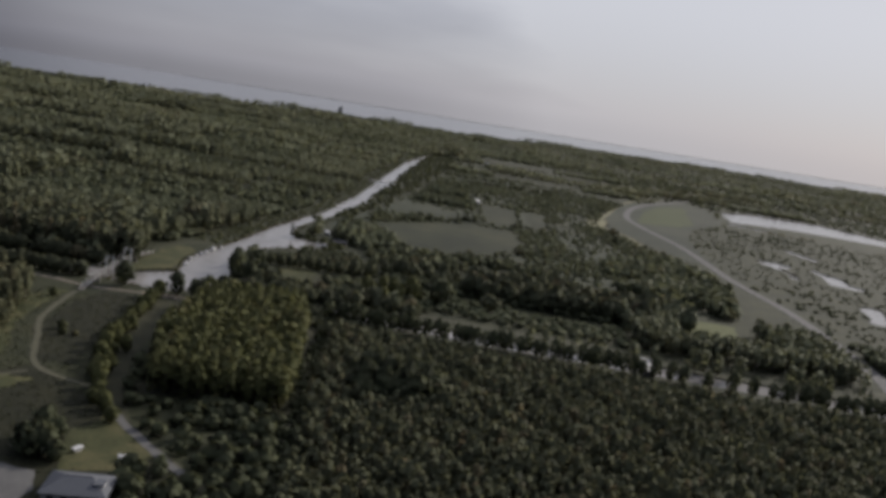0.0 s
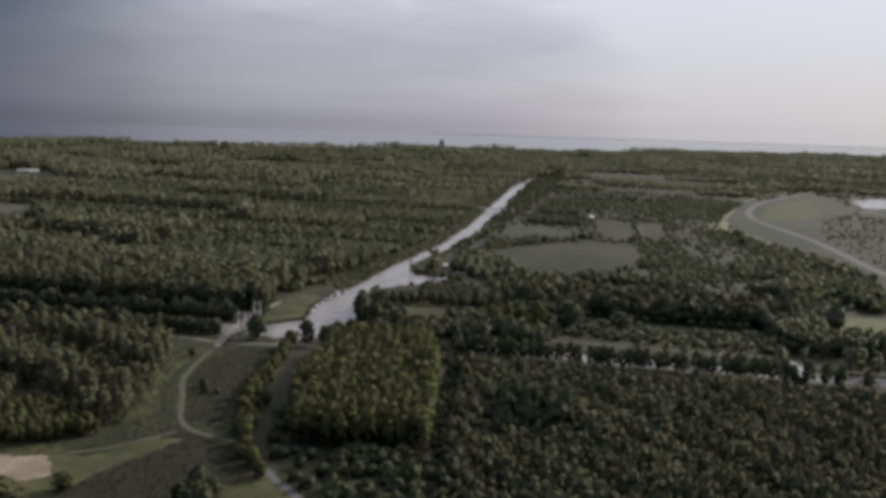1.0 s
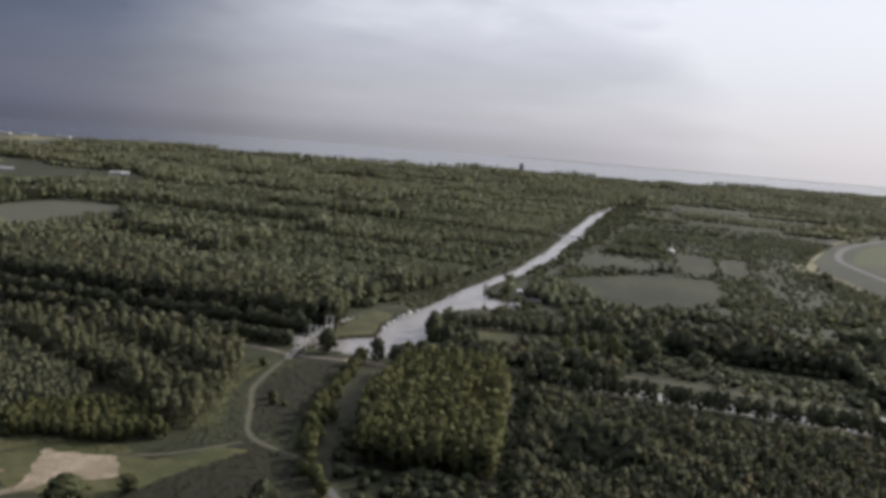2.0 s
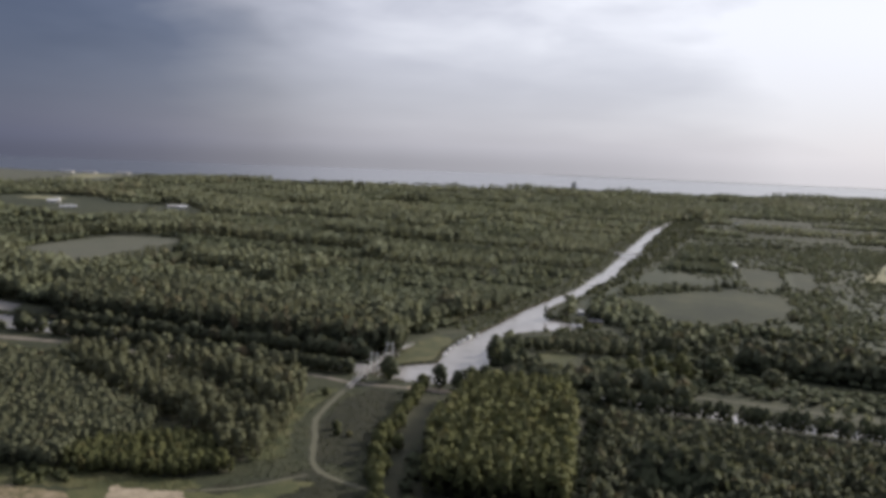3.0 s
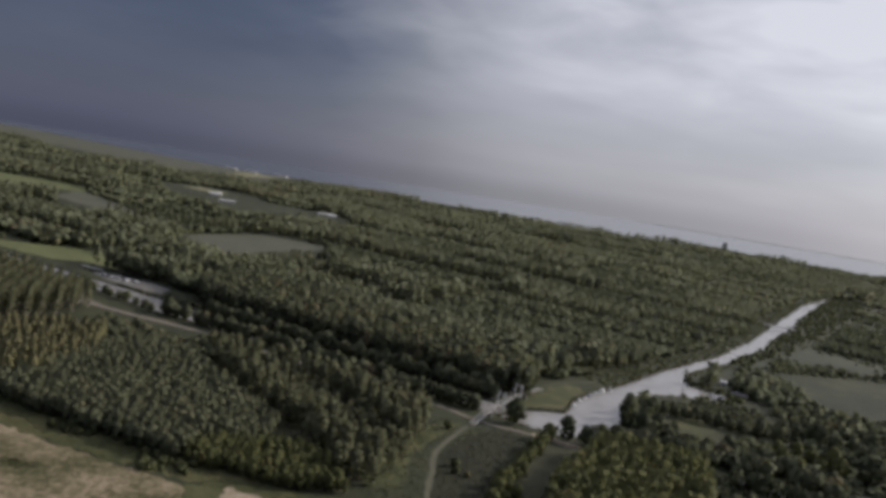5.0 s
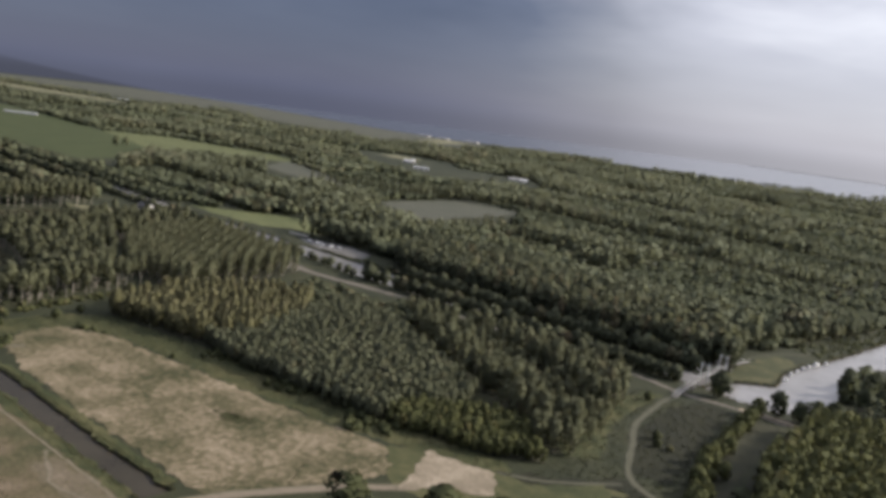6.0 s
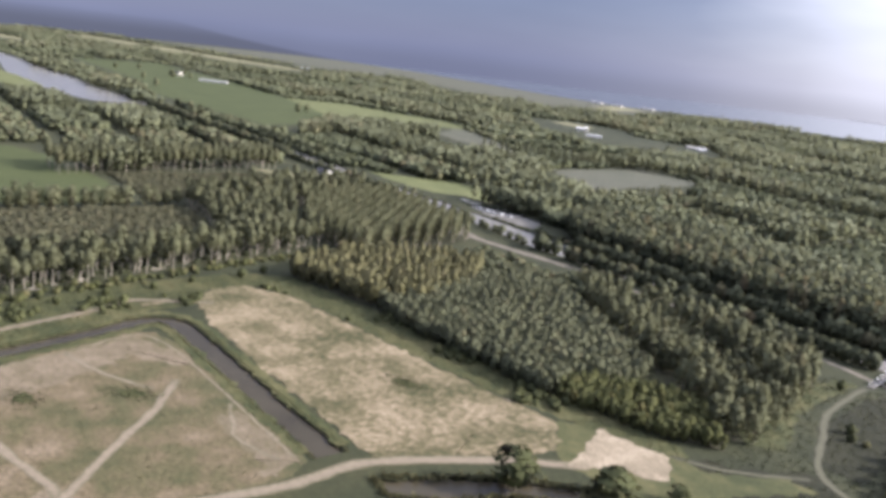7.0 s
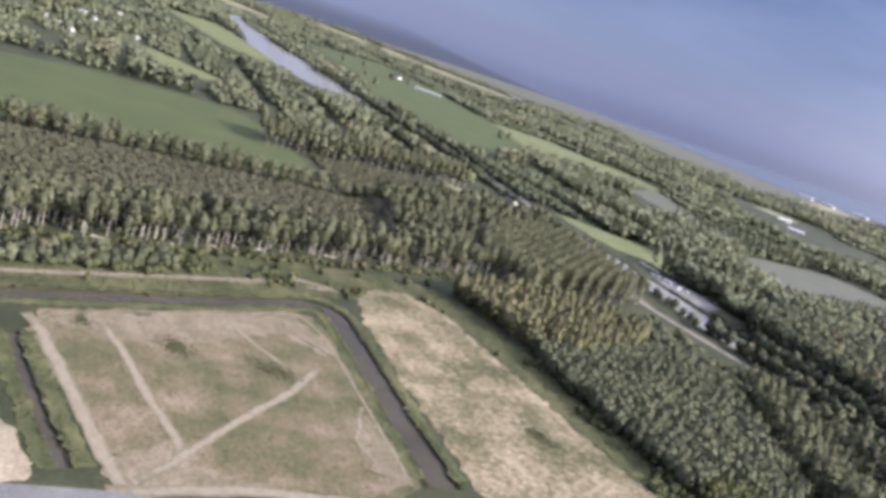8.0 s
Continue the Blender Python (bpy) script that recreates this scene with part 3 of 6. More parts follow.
# open land
SAND_FIELD = [(-368, 150), (-388, 164), (-390, 182), (-366, 196), (-316, 203), (-276, 208), (-244, 213), (-224, 217), (-213, 219), (-196, 203), (-198, 194), (-208, 160), (-216, 146.5), (-297, 146), (-345, 146)]
SAND_PAD = [(-203, 229), (-177, 235), (-166, 222), (-188, 200), (-190, 207)]
ISLAND = [(-286, 22), (-305, 24), (-317, 47), (-331, 85), (-342, 114), (-338, 122), (-322, 126), (-296, 127), (-251, 127.5), (-222, 128), (-214, 120), (-215, 75), (-210, 50)]
FIELDS = []


def lay_field(*row):
    """Notes an open piece of land: name, outline, height, surface, label."""
    FIELDS.append(row)


lay_field("rough_field", SAND_FIELD, 0.10, "sandy", "bare sandy field with streaks of dry grass")
lay_field("sand_patch", SAND_PAD, 0.14, "sand", "bare pale sand patch beside a track")
lay_field("dry_field", ISLAND, 0.10, "island", "dry grassy field crossed by sandy tracks")
lay_field("grass_strip", [(-345, -30), (-362, 13), (-378, 52), (-406, 128), (-410, 190), (-398, 210), (-340, 222), (-250, 234), (-180, 246), (-172, 238), (-205, 226), (-244, 214), (-276, 209), (-316, 204), (-367, 197), (-391, 182), (-389, 163), (-369, 149), (-366, 135), (-364, 124), (-356, 102), (-344, 68), (-334, 40), (-326, 14), (-314, -30)], 0.05, "bank", "rough grass strip below the wood")
lay_field("pasture", [(-804, -60), (-841, 35), (-839, 107), (-820, 160), (-750, 186), (-660, 192), (-586, 188), (-581, 80), (-573, 0), (-564, -60)], 0.08, "crop", "smooth dark green crop field")
lay_field("pasture", [(-1190, 80), (-1068, 145), (-1023, 178), (-960, 120), (-1040, 95)], 0.08, "bright", "small bright green pasture between trees")
lay_field("pasture", [(-2000, 170), (-1981, 285), (-1496, 315), (-1327, 300), (-1500, 235)], 0.08, "bright", "long green pasture beside the lake")
lay_field("meadow", [(-1070, 500), (-1082, 562), (-1240, 690), (-1470, 745), (-1900, 790), (-2400, 800), (-2330, 560), (-1750, 540), (-1440, 480), (-1300, 480)], 0.08, "crop", "wide dark green meadow with lone trees")
lay_field("meadow", [(-1220, 682), (-1528, 752), (-1472, 856), (-1205, 930), (-1130, 880), (-1190, 780)], 0.12, "bright", "yellow-green meadow along a wood")
lay_field("field", [(-746, 708), (-758, 859), (-740, 878), (-657, 875), (-640, 795), (-630, 701), (-605, 652), (-640, 662), (-706, 695)], 0.08, "grey_field", "grey-green field in front of a row of poplars")
lay_field("field", [(-1060, 770), (-1150, 880), (-1000, 835), (-868, 768), (-845, 738), (-960, 750)], 0.08, "grey_field", "grey-brown field between woods")
lay_field("pasture", [(-726, 446), (-704, 462), (-662, 510), (-642, 521), (-557, 525), (-538, 508), (-568, 478), (-600, 474), (-615, 450), (-665, 445)], 0.08, "bright", "sunlit bright green pasture beside the canal")
lay_field("glade", [(-730, 330), (-660, 352), (-626, 402), (-640, 408), (-700, 372)], 0.06, "stubble", "pale dry clearing beside the canal")
lay_field("lawn", [(-193, 446), (-196, 478), (-192, 516), (-182, 514), (-175, 505), (-174, 478), (-170, 466), (-176, 446), (-185, 436)], 0.08, "grass", "mown grass point with a boat mooring")
lay_field("glade", [(-128, 484), (-110, 518), (-95, 500), (-98, 478), (-114, 464)], 0.06, "grass", "small grass clearing between trees")
lay_field("rough_grass", [(-190, 375), (-186, 345), (-182, 320), (-164, 280), (-172, 268), (-192, 290), (-198, 330), (-198, 372)], 0.05, "bank", "grass verge between path and poplars")
lay_field("rough_grass", [(-213, 219), (-196, 203), (-190, 200), (-176, 200), (-166, 196), (-158, 212), (-150, 236), (-140, 262), (-150, 262), (-165, 240), (-205, 232)], 0.045, "bank", "olive rough grass round a sand patch")
lay_field("rough_grass", [(-178, 360), (-170, 310), (-150, 280), (-136, 285), (-150, 340), (-160, 385), (-176, 384)], 0.05, "rough", "rough grass inside the bend of the path")
lay_field("pasture", [(147, 557), (178, 556), (167, 515), (141, 518)], 0.08, "bright", "small bright grass field beside a road")
lay_field("grassland", [(121, 1028), (188, 1314), (320, 1574), (345, 1480), (330, 1260), (262, 1147), (228, 1005), (222, 820), (190, 832), (158, 930)], 0.06, "down", "wide rough grassland beside a road")
lay_field("grassland", [(-132, 700), (-112, 640), (-60, 622), (20, 626), (100, 600), (205, 700), (180, 830), (118, 1000), (140, 1140), (190, 1330), (60, 1420), (-96, 1440), (-96, 1100), (-110, 860)], 0.03, "meadow", "wide rough pasture between hedges")
lay_field("pasture", [(182, 1100), (205, 1240), (250, 1380), (300, 1440), (285, 1320), (268, 1180), (240, 1130)], 0.1, "crop", "smooth green grass inside the road's loop")
lay_field("field", [(-104, 749), (-23, 842), (40, 858), (48, 732), (-10, 648), (-58, 636)], 0.06, "marsh", "wide grey-green rough field between hedges")
lay_field("field", [(-20, 1040), (24, 1040), (25, 874), (-14, 852)], 0.06, "marsh", "square grey-green field between hedges")
lay_field("field", [(36, 1078), (140, 1118), (125, 882), (40, 874)], 0.06, "marsh", "square grey-green field beside the road")
lay_field("field", [(-50, 1260), (70, 1270), (66, 1141), (-44, 1098)], 0.06, "marsh", "far grey-green strip field")
lay_field("field", [(-16, 612), (55, 620), (50, 566), (22, 552)], 0.06, "marsh", "rough grey-green field behind the tow path")
lay_field("sand_patch", [(110, 1048), (138, 1078), (128, 984), (112, 984)], 0.1, "stubble", "pale bare patch beside the road")
lay_field("bare_yard", [(-262, -2), (-250, 13), (-240, 19), (-224, 25), (-214, 28), (-209, 22), (-206, -20), (-250, -20)], 0.11, "sand", "bare pale sandy yard beside the short ditch")
lay_field("field", [(-4500, 1130), (-3845, 1285), (-3244, 1360), (-2892, 1435), (-2650, 1400), (-3000, 1240), (-3700, 1120), (-4200, 960)], 0.06, "stubble", "pale field strip beside the far road")
lay_field("field", [(-4100, 470), (-3340, 640), (-3150, 610), (-3300, 480), (-4000, 400)], 0.06, "stubble", "pale far field behind the lake")
lay_field("glade", [(-518, 606), (-512, 624), (-480, 622), (-484, 606)], 0.06, "bright", "small bright clearing between woods")
lay_field("campsite", [(-1080, -40), (-1389, 10), (-1600, 70), (-1550, 110), (-1241, 104), (-1000, 30)], 0.06, "grass", "grassy campsite among trees")
lay_field("yard", [(-712, 384), (-636, 372), (-622, 388), (-700, 402)], 0.1, "stubble", "pale sandy yard beside the canal")
lay_field("field", [(-2900, 1900), (-2200, 1760), (-1870, 1760), (-1830, 2060), (-1990, 2400), (-2150, 2370), (-2511, 2360), (-3775, 2570), (-4700, 2460), (-4800, 1500), (-3100, 1700)], 0.06, "grey_field", "pale hazy coastal fields")
lay_field("field", [(-2043, 2150), (-2140, 2300), (-2000, 2330), (-1880, 2010), (-1960, 2000)], 0.12, "stubble", "pale stubble field near the lake shore")
lay_field("field", [(-1370, 1290), (-1380, 1350), (-1290, 1345), (-1262, 1290)], 0.12, "stubble", "pale stubble strip beside pale barns")
lay_field("field", [(-1450, 1300), (-1330, 1215), (-1200, 1150), (-1080, 1120), (-960, 1210), (-930, 1290), (-1020, 1330), (-1160, 1320), (-1260, 1400), (-1400, 1410)], 0.06, "marsh", "farm field beside pale barns")
lay_field("paved_yard", [(-124, 199), (-113, 200), (-103, 199), (-98, 188), (-99, 176), (-124, 174)], 0.06, "asphalt", "grey paved yard beside a low house")
lay_field("lawn", [(-110, 224), (-103, 246), (-92, 236), (-76, 221), (-80, 207), (-98, 202)], 0.05, "grass", "dim lawn beside a lane")
for k, (name, poly, z, mat, label) in enumerate(FIELDS):
    patch(name, poly, z, M[mat], label, "field", 2.5 if min(math.hypot(*q) for q in poly) < 420 else 9.0, 0.9 if min(math.hypot(*q) for q in poly) < 420 else 1.6, 20 + k)

TRACKS = []


def lay_track(*row):
    """Notes a track or road: name, line, width, height, surface, label."""
    TRACKS.append(row)


lay_track("track", [(-369, 158), (-374, 145), (-381, 126), (-372, 108), (-354, 61), (-336, 14), (-322, -30)], 2.6, 0.112, "track", "pale sandy track along the ditch")
lay_track("track", [(-302, 21), (-295, 24.5), (-268, 32), (-241, 39), (-216, 46), (-208, 50)], 3.0, 0.116, "track", "straight sandy track between field and ditch")
lay_track("track", [(-304, 43), (-281, 50), (-252, 56.5), (-234, 62), (-226, 61)], 2.2, 0.113, "track", "worn sandy foot track across dry grass")
lay_track("track", [(-291, 114), (-271, 100), (-247, 79), (-227, 63), (-214, 51)], 2.2, 0.114, "track", "pale sandy foot track across dry grass")
lay_track("track", [(-328, 86), (-316, 89), (-303, 94), (-286, 104)], 1.2, 0.11, "track", "thin worn track in dry grass")
lay_track("track", [(-266, 123), (-252, 118), (-245, 115), (-234, 117), (-225, 121)], 0.9, 0.11, "track", "thin curling worn track in dry grass")
lay_track("track", [(-294, 25), (-303, 28), (-314, 48), (-328, 86), (-338, 112), (-334, 119), (-318, 123), (-296, 124), (-251, 125), (-224, 125.5)], 0.6, 0.111, "track", "thin worn line along the ditch bank")
lay_track("road", [(-196, -60), (-203, 0), (-206, 25), (-205, 48), (-200, 70)], 7.0, 0.15, "asphalt", "grey paved road end")
lay_track("track", [(-209, 44), (-213, 75), (-212, 98), (-211, 119), (-214, 140), (-209, 158), (-203, 172), (-196, 186), (-184, 205)], 3.4, 0.12, "track", "wide sandy track past the pond")
lay_track("path", [(-178, 237), (-167, 243), (-156, 255), (-147, 268)], 1.5, 0.075, "path", "narrow gravel path by the wood edge")
lay_track("path", [(-186, 376), (-183, 356), (-176, 327), (-164, 304), (-155, 286), (-147, 274), (-134, 268), (-116, 262), (-104, 248), (-92, 235), (-74, 221), (-55, 205)], 1.9, 0.08, "path", "curving gravel path up to the bridge")
lay_track("lane", [(-106, 250), (-100, 243), (-87, 231), (-74, 219.5), (-60, 208)], 3.2, 0.085, "asphalt", "grey lane from the path to the low house")
lay_track("path", [(-640, 396), (-560, 398), (-470, 380), (-440, 378), (-400, 387), (-300, 390), (-220, 392), (-186, 388), (-160, 392), (-134, 391)], 2.6, 0.05, "tow", "straight pale tow path along the side canal")
lay_track("verge", [(-480, 374), (-463, 375), (-426, 380), (-395, 386), (-372, 391)], 4.2, 0.056, "tow", "worn sandy verge beside the tow path")
lay_track("path", [(-60, 440), (-40, 440), (-15, 444), (43, 443), (99, 443), (145, 446), (300, 452)], 2.0, 0.05, "path", "pale tow path behind a row of trees")
lay_track("path", [(-196, 484), (-197, 495), (-192, 520), (-182, 545), (-178, 610), (-169, 700), (-160, 770), (-160, 930), (-169, 1130), (-181, 1480)], 0.9, 0.06, "path", "path along the canal bank")
lay_track("road", [(236, 430), (243, 480), (245, 542), (240, 649), (222, 753), (214, 850), (205, 940), (180, 1060), (172, 1140), (186, 1240), (214, 1340), (262, 1450), (330, 1580)], 9.0, 0.15, "asphalt", "pale curving road through the woods")
lay_track("verge", [(118, 1010), (146, 1143), (185, 1326), (242, 1480), (300, 1560)], 5.0, 0.13, "stubble", "pale dry verge round the road's loop")
lay_track("verge", [(116, 1012), (149, 940), (163, 862), (188, 838)], 5.0, 0.13, "stubble", "pale dry verge beside the road")
lay_track("road", [(-4300, 1256), (-3849, 1430), (-3155, 1480), (-2600, 1480), (-2000, 1400)], 12.0, 0.15, "asphalt", "far straight pale road")
lay_track("track", [(-160, 393), (-146, 396), (-132, 395)], 4.5, 0.17, "sand", "sandy landing at the end of the basin")
for k, (name, pts, w, z, mat, label) in enumerate(TRACKS):
    ribbon(name, pts, w, z, M[mat], label, name, 0.22 if w < 8 else 0.1, 50 + k, edged=mat in ("track", "path", "tow"))

# ---------------------------------------------------------------- trees


def crown_cards(rng, n, size, base, top, profile, lumps=7, up=0.32):
    """n uneven leaf clumps spread over a crown from base to top; profile(h) gives the radius at a height 0..1."""
    h = rng.beta(1.15, 1.05, n)
    ang = rng.uniform(0, 2 * np.pi, n)
    la, lh = rng.uniform(0, 2 * np.pi, lumps), rng.uniform(0, 1, lumps)
    bulge = sum(np.exp(-((np.angle(np.exp(1j * (ang - a))) / 0.7) ** 2) - ((h - c) / 0.16) ** 2) for a, c in zip(la, lh))
    r = profile(h) * (0.72 + 0.38 * np.clip(bulge, 0, 1)) * rng.uniform(0.62, 1.06, n)
    c = np.c_[r * np.cos(ang), r * np.sin(ang), base + (top - base) * h]
    nrm = np.c_[np.cos(ang), np.sin(ang), 0.9 * (h - 0.35)] + rng.normal(0, 0.34, (n, 3))
    nrm /= np.linalg.norm(nrm, axis=1)[:, None]
    t = np.cross(nrm, rng.normal(0, 1, (n, 3)))
    t /= np.linalg.norm(t, axis=1)[:, None]
    b = np.cross(nrm, t)
    s = size * rng.uniform(0.65, 1.3, n)[:, None]
    corners = []
    for u, w in ((-1, -1), (1, -1), (1, 1), (-1, 1)):
        ju, jw = rng.uniform(0.45, 1.1, (2, n, 1))
        corners.append(c + s * 0.5 * (u * ju * t + w * jw * b))
    v = np.stack(corners, 1).reshape(-1, 3)
    q = np.arange(4 * n).reshape(n, 4)
    # the clumps round off like a full crown
    mid = base + (top - base) * 0.42
    wide = profile(np.linspace(0, 1, 9)).max()
    puff = np.c_[v[:, 0] / wide, v[:, 1] / wide, (v[:, 2] - mid) / (0.62 * (top - base)) + 0.12]
    puff /= np.linalg.norm(puff, axis=1)[:, None] + 1e-6
    lit = np.clip(1.6 * (v[:, 2] - base) / (top - base) - 0.25, 0.0, 1.15)
    puff = 0.85 * puff + 0.1 * np.repeat(nrm, 4, 0) + np.c_[0 * lit, 0 * lit, up * lit]
    puff /= np.linalg.norm(puff, axis=1)[:, None] + 1e-6
    return v, q, puff


def trunk_quads(height, r0, r1, sides=5, lean=0.0, limbs=0, rng=None, spread=1.5):
    """A tapered trunk, with limbs that reach into the crown."""
    rods = [((0, 0, -0.3), (lean, lean * 0.5, height), r0, r1)]
    for k in range(limbs):
        a, z = rng.uniform(0, 2 * math.pi), height * rng.uniform(0.45, 0.8)
        rods.append(((lean * z / height, 0, z), (spread * math.cos(a), spread * math.sin(a), z + spread * rng.uniform(0.8, 1.5)), r1 * 0.9, r1 * 0.35))
    vs, qs = [], []
    for a, b, ra, rb in rods:
        n0 = sum(len(v) for v in vs)
        ang = np.arange(sides) * 2 * np.pi / sides
        ring = np.c_[np.cos(ang), np.sin(ang), 0 * ang]
        vs.append(np.concatenate([np.array(a) + ring * ra, np.array(b) + ring * rb]))
        i = np.arange(sides)
        qs.append(n0 + np.c_[i, (i + 1) % sides, (i + 1) % sides + sides, i + sides])
    return np.concatenate(vs), np.concatenate(qs)


def profile_oval(r):
    return lambda h: r * np.clip(1 - np.abs(1.75 * h - 0.8) ** 2.4, 0.03, 1) ** 0.55


def profile_round(r):
    return lambda h: r * np.sqrt(np.clip(1 - (2 * h - 0.9) ** 2 / 1.25, 0.02, 1))


# kind: height, crown base, crown radius, profile, trunk radius, pale trunk
KINDS = {
    "poplar": (20.0, 9.0, 3.2, profile_round, 0.21, True),
    "tall_poplar": (21.0, 2.5, 3.1, profile_oval, 0.25, False),
    "column": (19.0, 2.2, 2.15, profile_oval, 0.2, True),
    "row": (11.0, 1.3, 3.6, profile_round, 0.25, False),
    "round": (11.0, 1.4, 4.6, profile_round, 0.3, False),
    "oak": (13.5, 2.2, 4.8, profile_round, 0.35, False),
    "plant": (10.5, 1.2, 2.2, profile_oval, 0.16, False),
    "shrub": (4.2, 0.2, 2.3, profile_round, 0.1, False),
}


def template(kind, lod, seed):
    rng = np.random.default_rng(seed)
    height, base, r, prof, tr, _ = KINDS[kind]
    n, size = ((98, 0.59 * r), (44, 0.84 * r), (22, 0.92 * r), (12, 1.18 * r))[lod]
    v, q, puff = crown_cards(rng, n, size, base, height, prof(r), up=(0.55, 0.6, 0.85, 0.95)[lod])
    mat = np.zeros(len(q), int)
    if lod < 2:
        tv, tq = trunk_quads(base + (height - base) * 0.6, tr, tr * 0.45, 5 if lod == 0 else 3, 0, 4 if lod == 0 else 0, rng, r * 0.5)
        q = np.concatenate([q, tq + len(v)])
        v = np.concatenate([v, tv])
        puff = np.concatenate([puff, np.tile((0.0, 0.0, 1.0), (len(tv), 1))])
        mat = np.concatenate([mat, np.ones(len(tq), int)])
    return v, q, mat, puff


def scatter(name, kind, lod, pts, mats, label, scale=(0.85, 1.15), tints=None, heights=None, seed=0, variants=5, category="woodland", wide=1.0):
    """Many trees of one wood as one mesh."""
    if len(pts) == 0:
        return None
    rng = np.random.default_rng(seed)
    pick = rng.integers(0, variants, len(pts))
    vs, qs, ms, ts, ps, n0 = [], [], [], [], [], 0
    tints = rng.beta(2, 2.2, len(pts)) if tints is None else tints
    for k in range(variants):
        sel = np.where(pick == k)[0]
        if not len(sel):
            continue
        v, q, m, puff = template(kind, lod, seed * 31 + k)
        a = rng.uniform(0, 2 * np.pi, len(sel))
        s = rng.uniform(*scale, len(sel))
        sz = s * (heights[sel] if heights is not None else rng.uniform(0.9, 1.1, len(sel)))
        sxy = wide * s * (np.sqrt(heights[sel]) if heights is not None else 1.0)
        x = (v[None, :, 0] * np.cos(a)[:, None] - v[None, :, 1] * np.sin(a)[:, None]) * sxy[:, None] + pts[sel, 0][:, None]
        y = (v[None, :, 0] * np.sin(a)[:, None] + v[None, :, 1] * np.cos(a)[:, None]) * sxy[:, None] + pts[sel, 1][:, None]
        z = v[None, :, 2] * sz[:, None]
        vs.append(np.stack([x, y, z], -1).reshape(-1, 3))
        px = puff[None, :, 0] * np.cos(a)[:, None] - puff[None, :, 1] * np.sin(a)[:, None]
        py = puff[None, :, 0] * np.sin(a)[:, None] + puff[None, :, 1] * np.cos(a)[:, None]
        ps.append(np.stack([px, py, np.broadcast_to(puff[None, :, 2], px.shape)], -1).reshape(-1, 3))
        off = n0 + np.arange(len(sel)) * len(v)
        qs.append((q[None] + off[:, None, None]).reshape(-1, 4))
        ms.append(np.tile(m, len(sel)))
        ts.append(np.repeat(tints[sel], len(q)))
        n0 += len(sel) * len(v)
    me = np_mesh(name, np.concatenate(vs), np.concatenate(qs), np.concatenate(ms), np.concatenate(ts), np.concatenate(ps))
    for m in mats:
        me.materials.append(m)
    return tagged(new(name, me), label, category, kind="stuff")


def fill(poly, spacing, seed=0, jitter=0.32, turn=0.0, aspect=1.0):
    """Points on a jittered grid that fills a polygon."""
    rng = np.random.default_rng(seed)
    p = np.asarray(poly, float)
    c = p.mean(0)
    rad = np.abs(p - c).max() * 1.5
    gx, gy = np.meshgrid(np.arange(-rad, rad, spacing), np.arange(-rad, rad, spacing * aspect))
    g = np.c_[gx.ravel(), gy.ravel()] + rng.normal(0, jitter * spacing, (gx.size, 2)) * (1, min(1, aspect))
    ca, sa = math.cos(radians(turn)), math.sin(radians(turn))
    g = np.c_[g[:, 0] * ca - g[:, 1] * sa, g[:, 0] * sa + g[:, 1] * ca] + c
    return g[inside(p, g)]


def along(pts, spacing, seed=0, jitter=0.6):
    line = np.array(smooth_line(pts, spacing))
    return line + np.random.default_rng(seed).normal(0, jitter, line.shape)


BLOCK_P = [(-127, 392), (-102, 398), (-77, 404), (-64, 340), (-52, 272), (-100, 266), (-115, 308)]
BLOCK_Q = [(-60, 374), (-36, 381), (20, 381), (120, 380), (260, 384), (260, 60), (0, 120), (-36, 200), (-42, 260), (-52, 320)]
F1 = [(-345, 225), (-305, 223), (-262, 227), (-230, 231), (-237, 250), (-224, 272), (-236, 294), (-268, 305), (-335, 334), (-376, 344), (-362, 300), (-338, 245)]
F3 = [(-402, 209), (-344, 226), (-336, 245), (-355, 292), (-385, 322), (-408, 300), (-420, 262), (-412, 225)]
F5 = [(-335, 362), (-300, 368), (-262, 372), (-207, 370), (-194, 345), (-180, 305), (-170, 272), (-182, 264), (-200, 280), (-228, 294), (-262, 308), (-320, 338)]
F6 = [(-230, 232), (-190, 243), (-172, 258), (-180, 264), (-200, 280), (-222, 272), (-236, 250)]
F2 = [(-424, 268), (-440, 300), (-446, 345), (-456, 368), (-505, 376), (-570, 378), (-575, 350), (-556, 300), (-482, 258)]
F4 = [(-372, -30), (-385, 7), (-397, 51), (-420, 129), (-439, 195), (-457, 250), (-478, 250), (-460, 195), (-448, 129), (-430, 51), (-412, 10), (-400, -30)]
LOW_W = [(-404, -30), (-416, 10), (-434, 51), (-452, 129), (-464, 195), (-535, 214), (-566, 212), (-563, 80), (-548, -30)]
LOW_N = [(-580, 200), (-600, 228), (-640, 330), (-622, 385), (-690, 330), (-690, 200)]
STAND = [(-465, 201), (-482, 254), (-560, 290), (-580, 360), (-620, 383), (-638, 330), (-598, 228), (-570, 216), (-535, 216)]
NORTH_WOOD = [(-188, 446), (-300, 442), (-440, 446), (-470, 470), (-484, 517), (-420, 532), (-313, 522), (-230, 500), (-204, 498)]
CANAL_EDGE_E = [(-134, 560), (-104, 580), (-96, 600), (-130, 622), (-138, 662), (-126, 720), (-112, 860), (-100, 1120), (-100, 1490), (-100, 1760), (-156, 1700), (-160, 1490), (-145, 1120), (-137, 860), (-146, 720), (-155, 662), (-150, 600)]
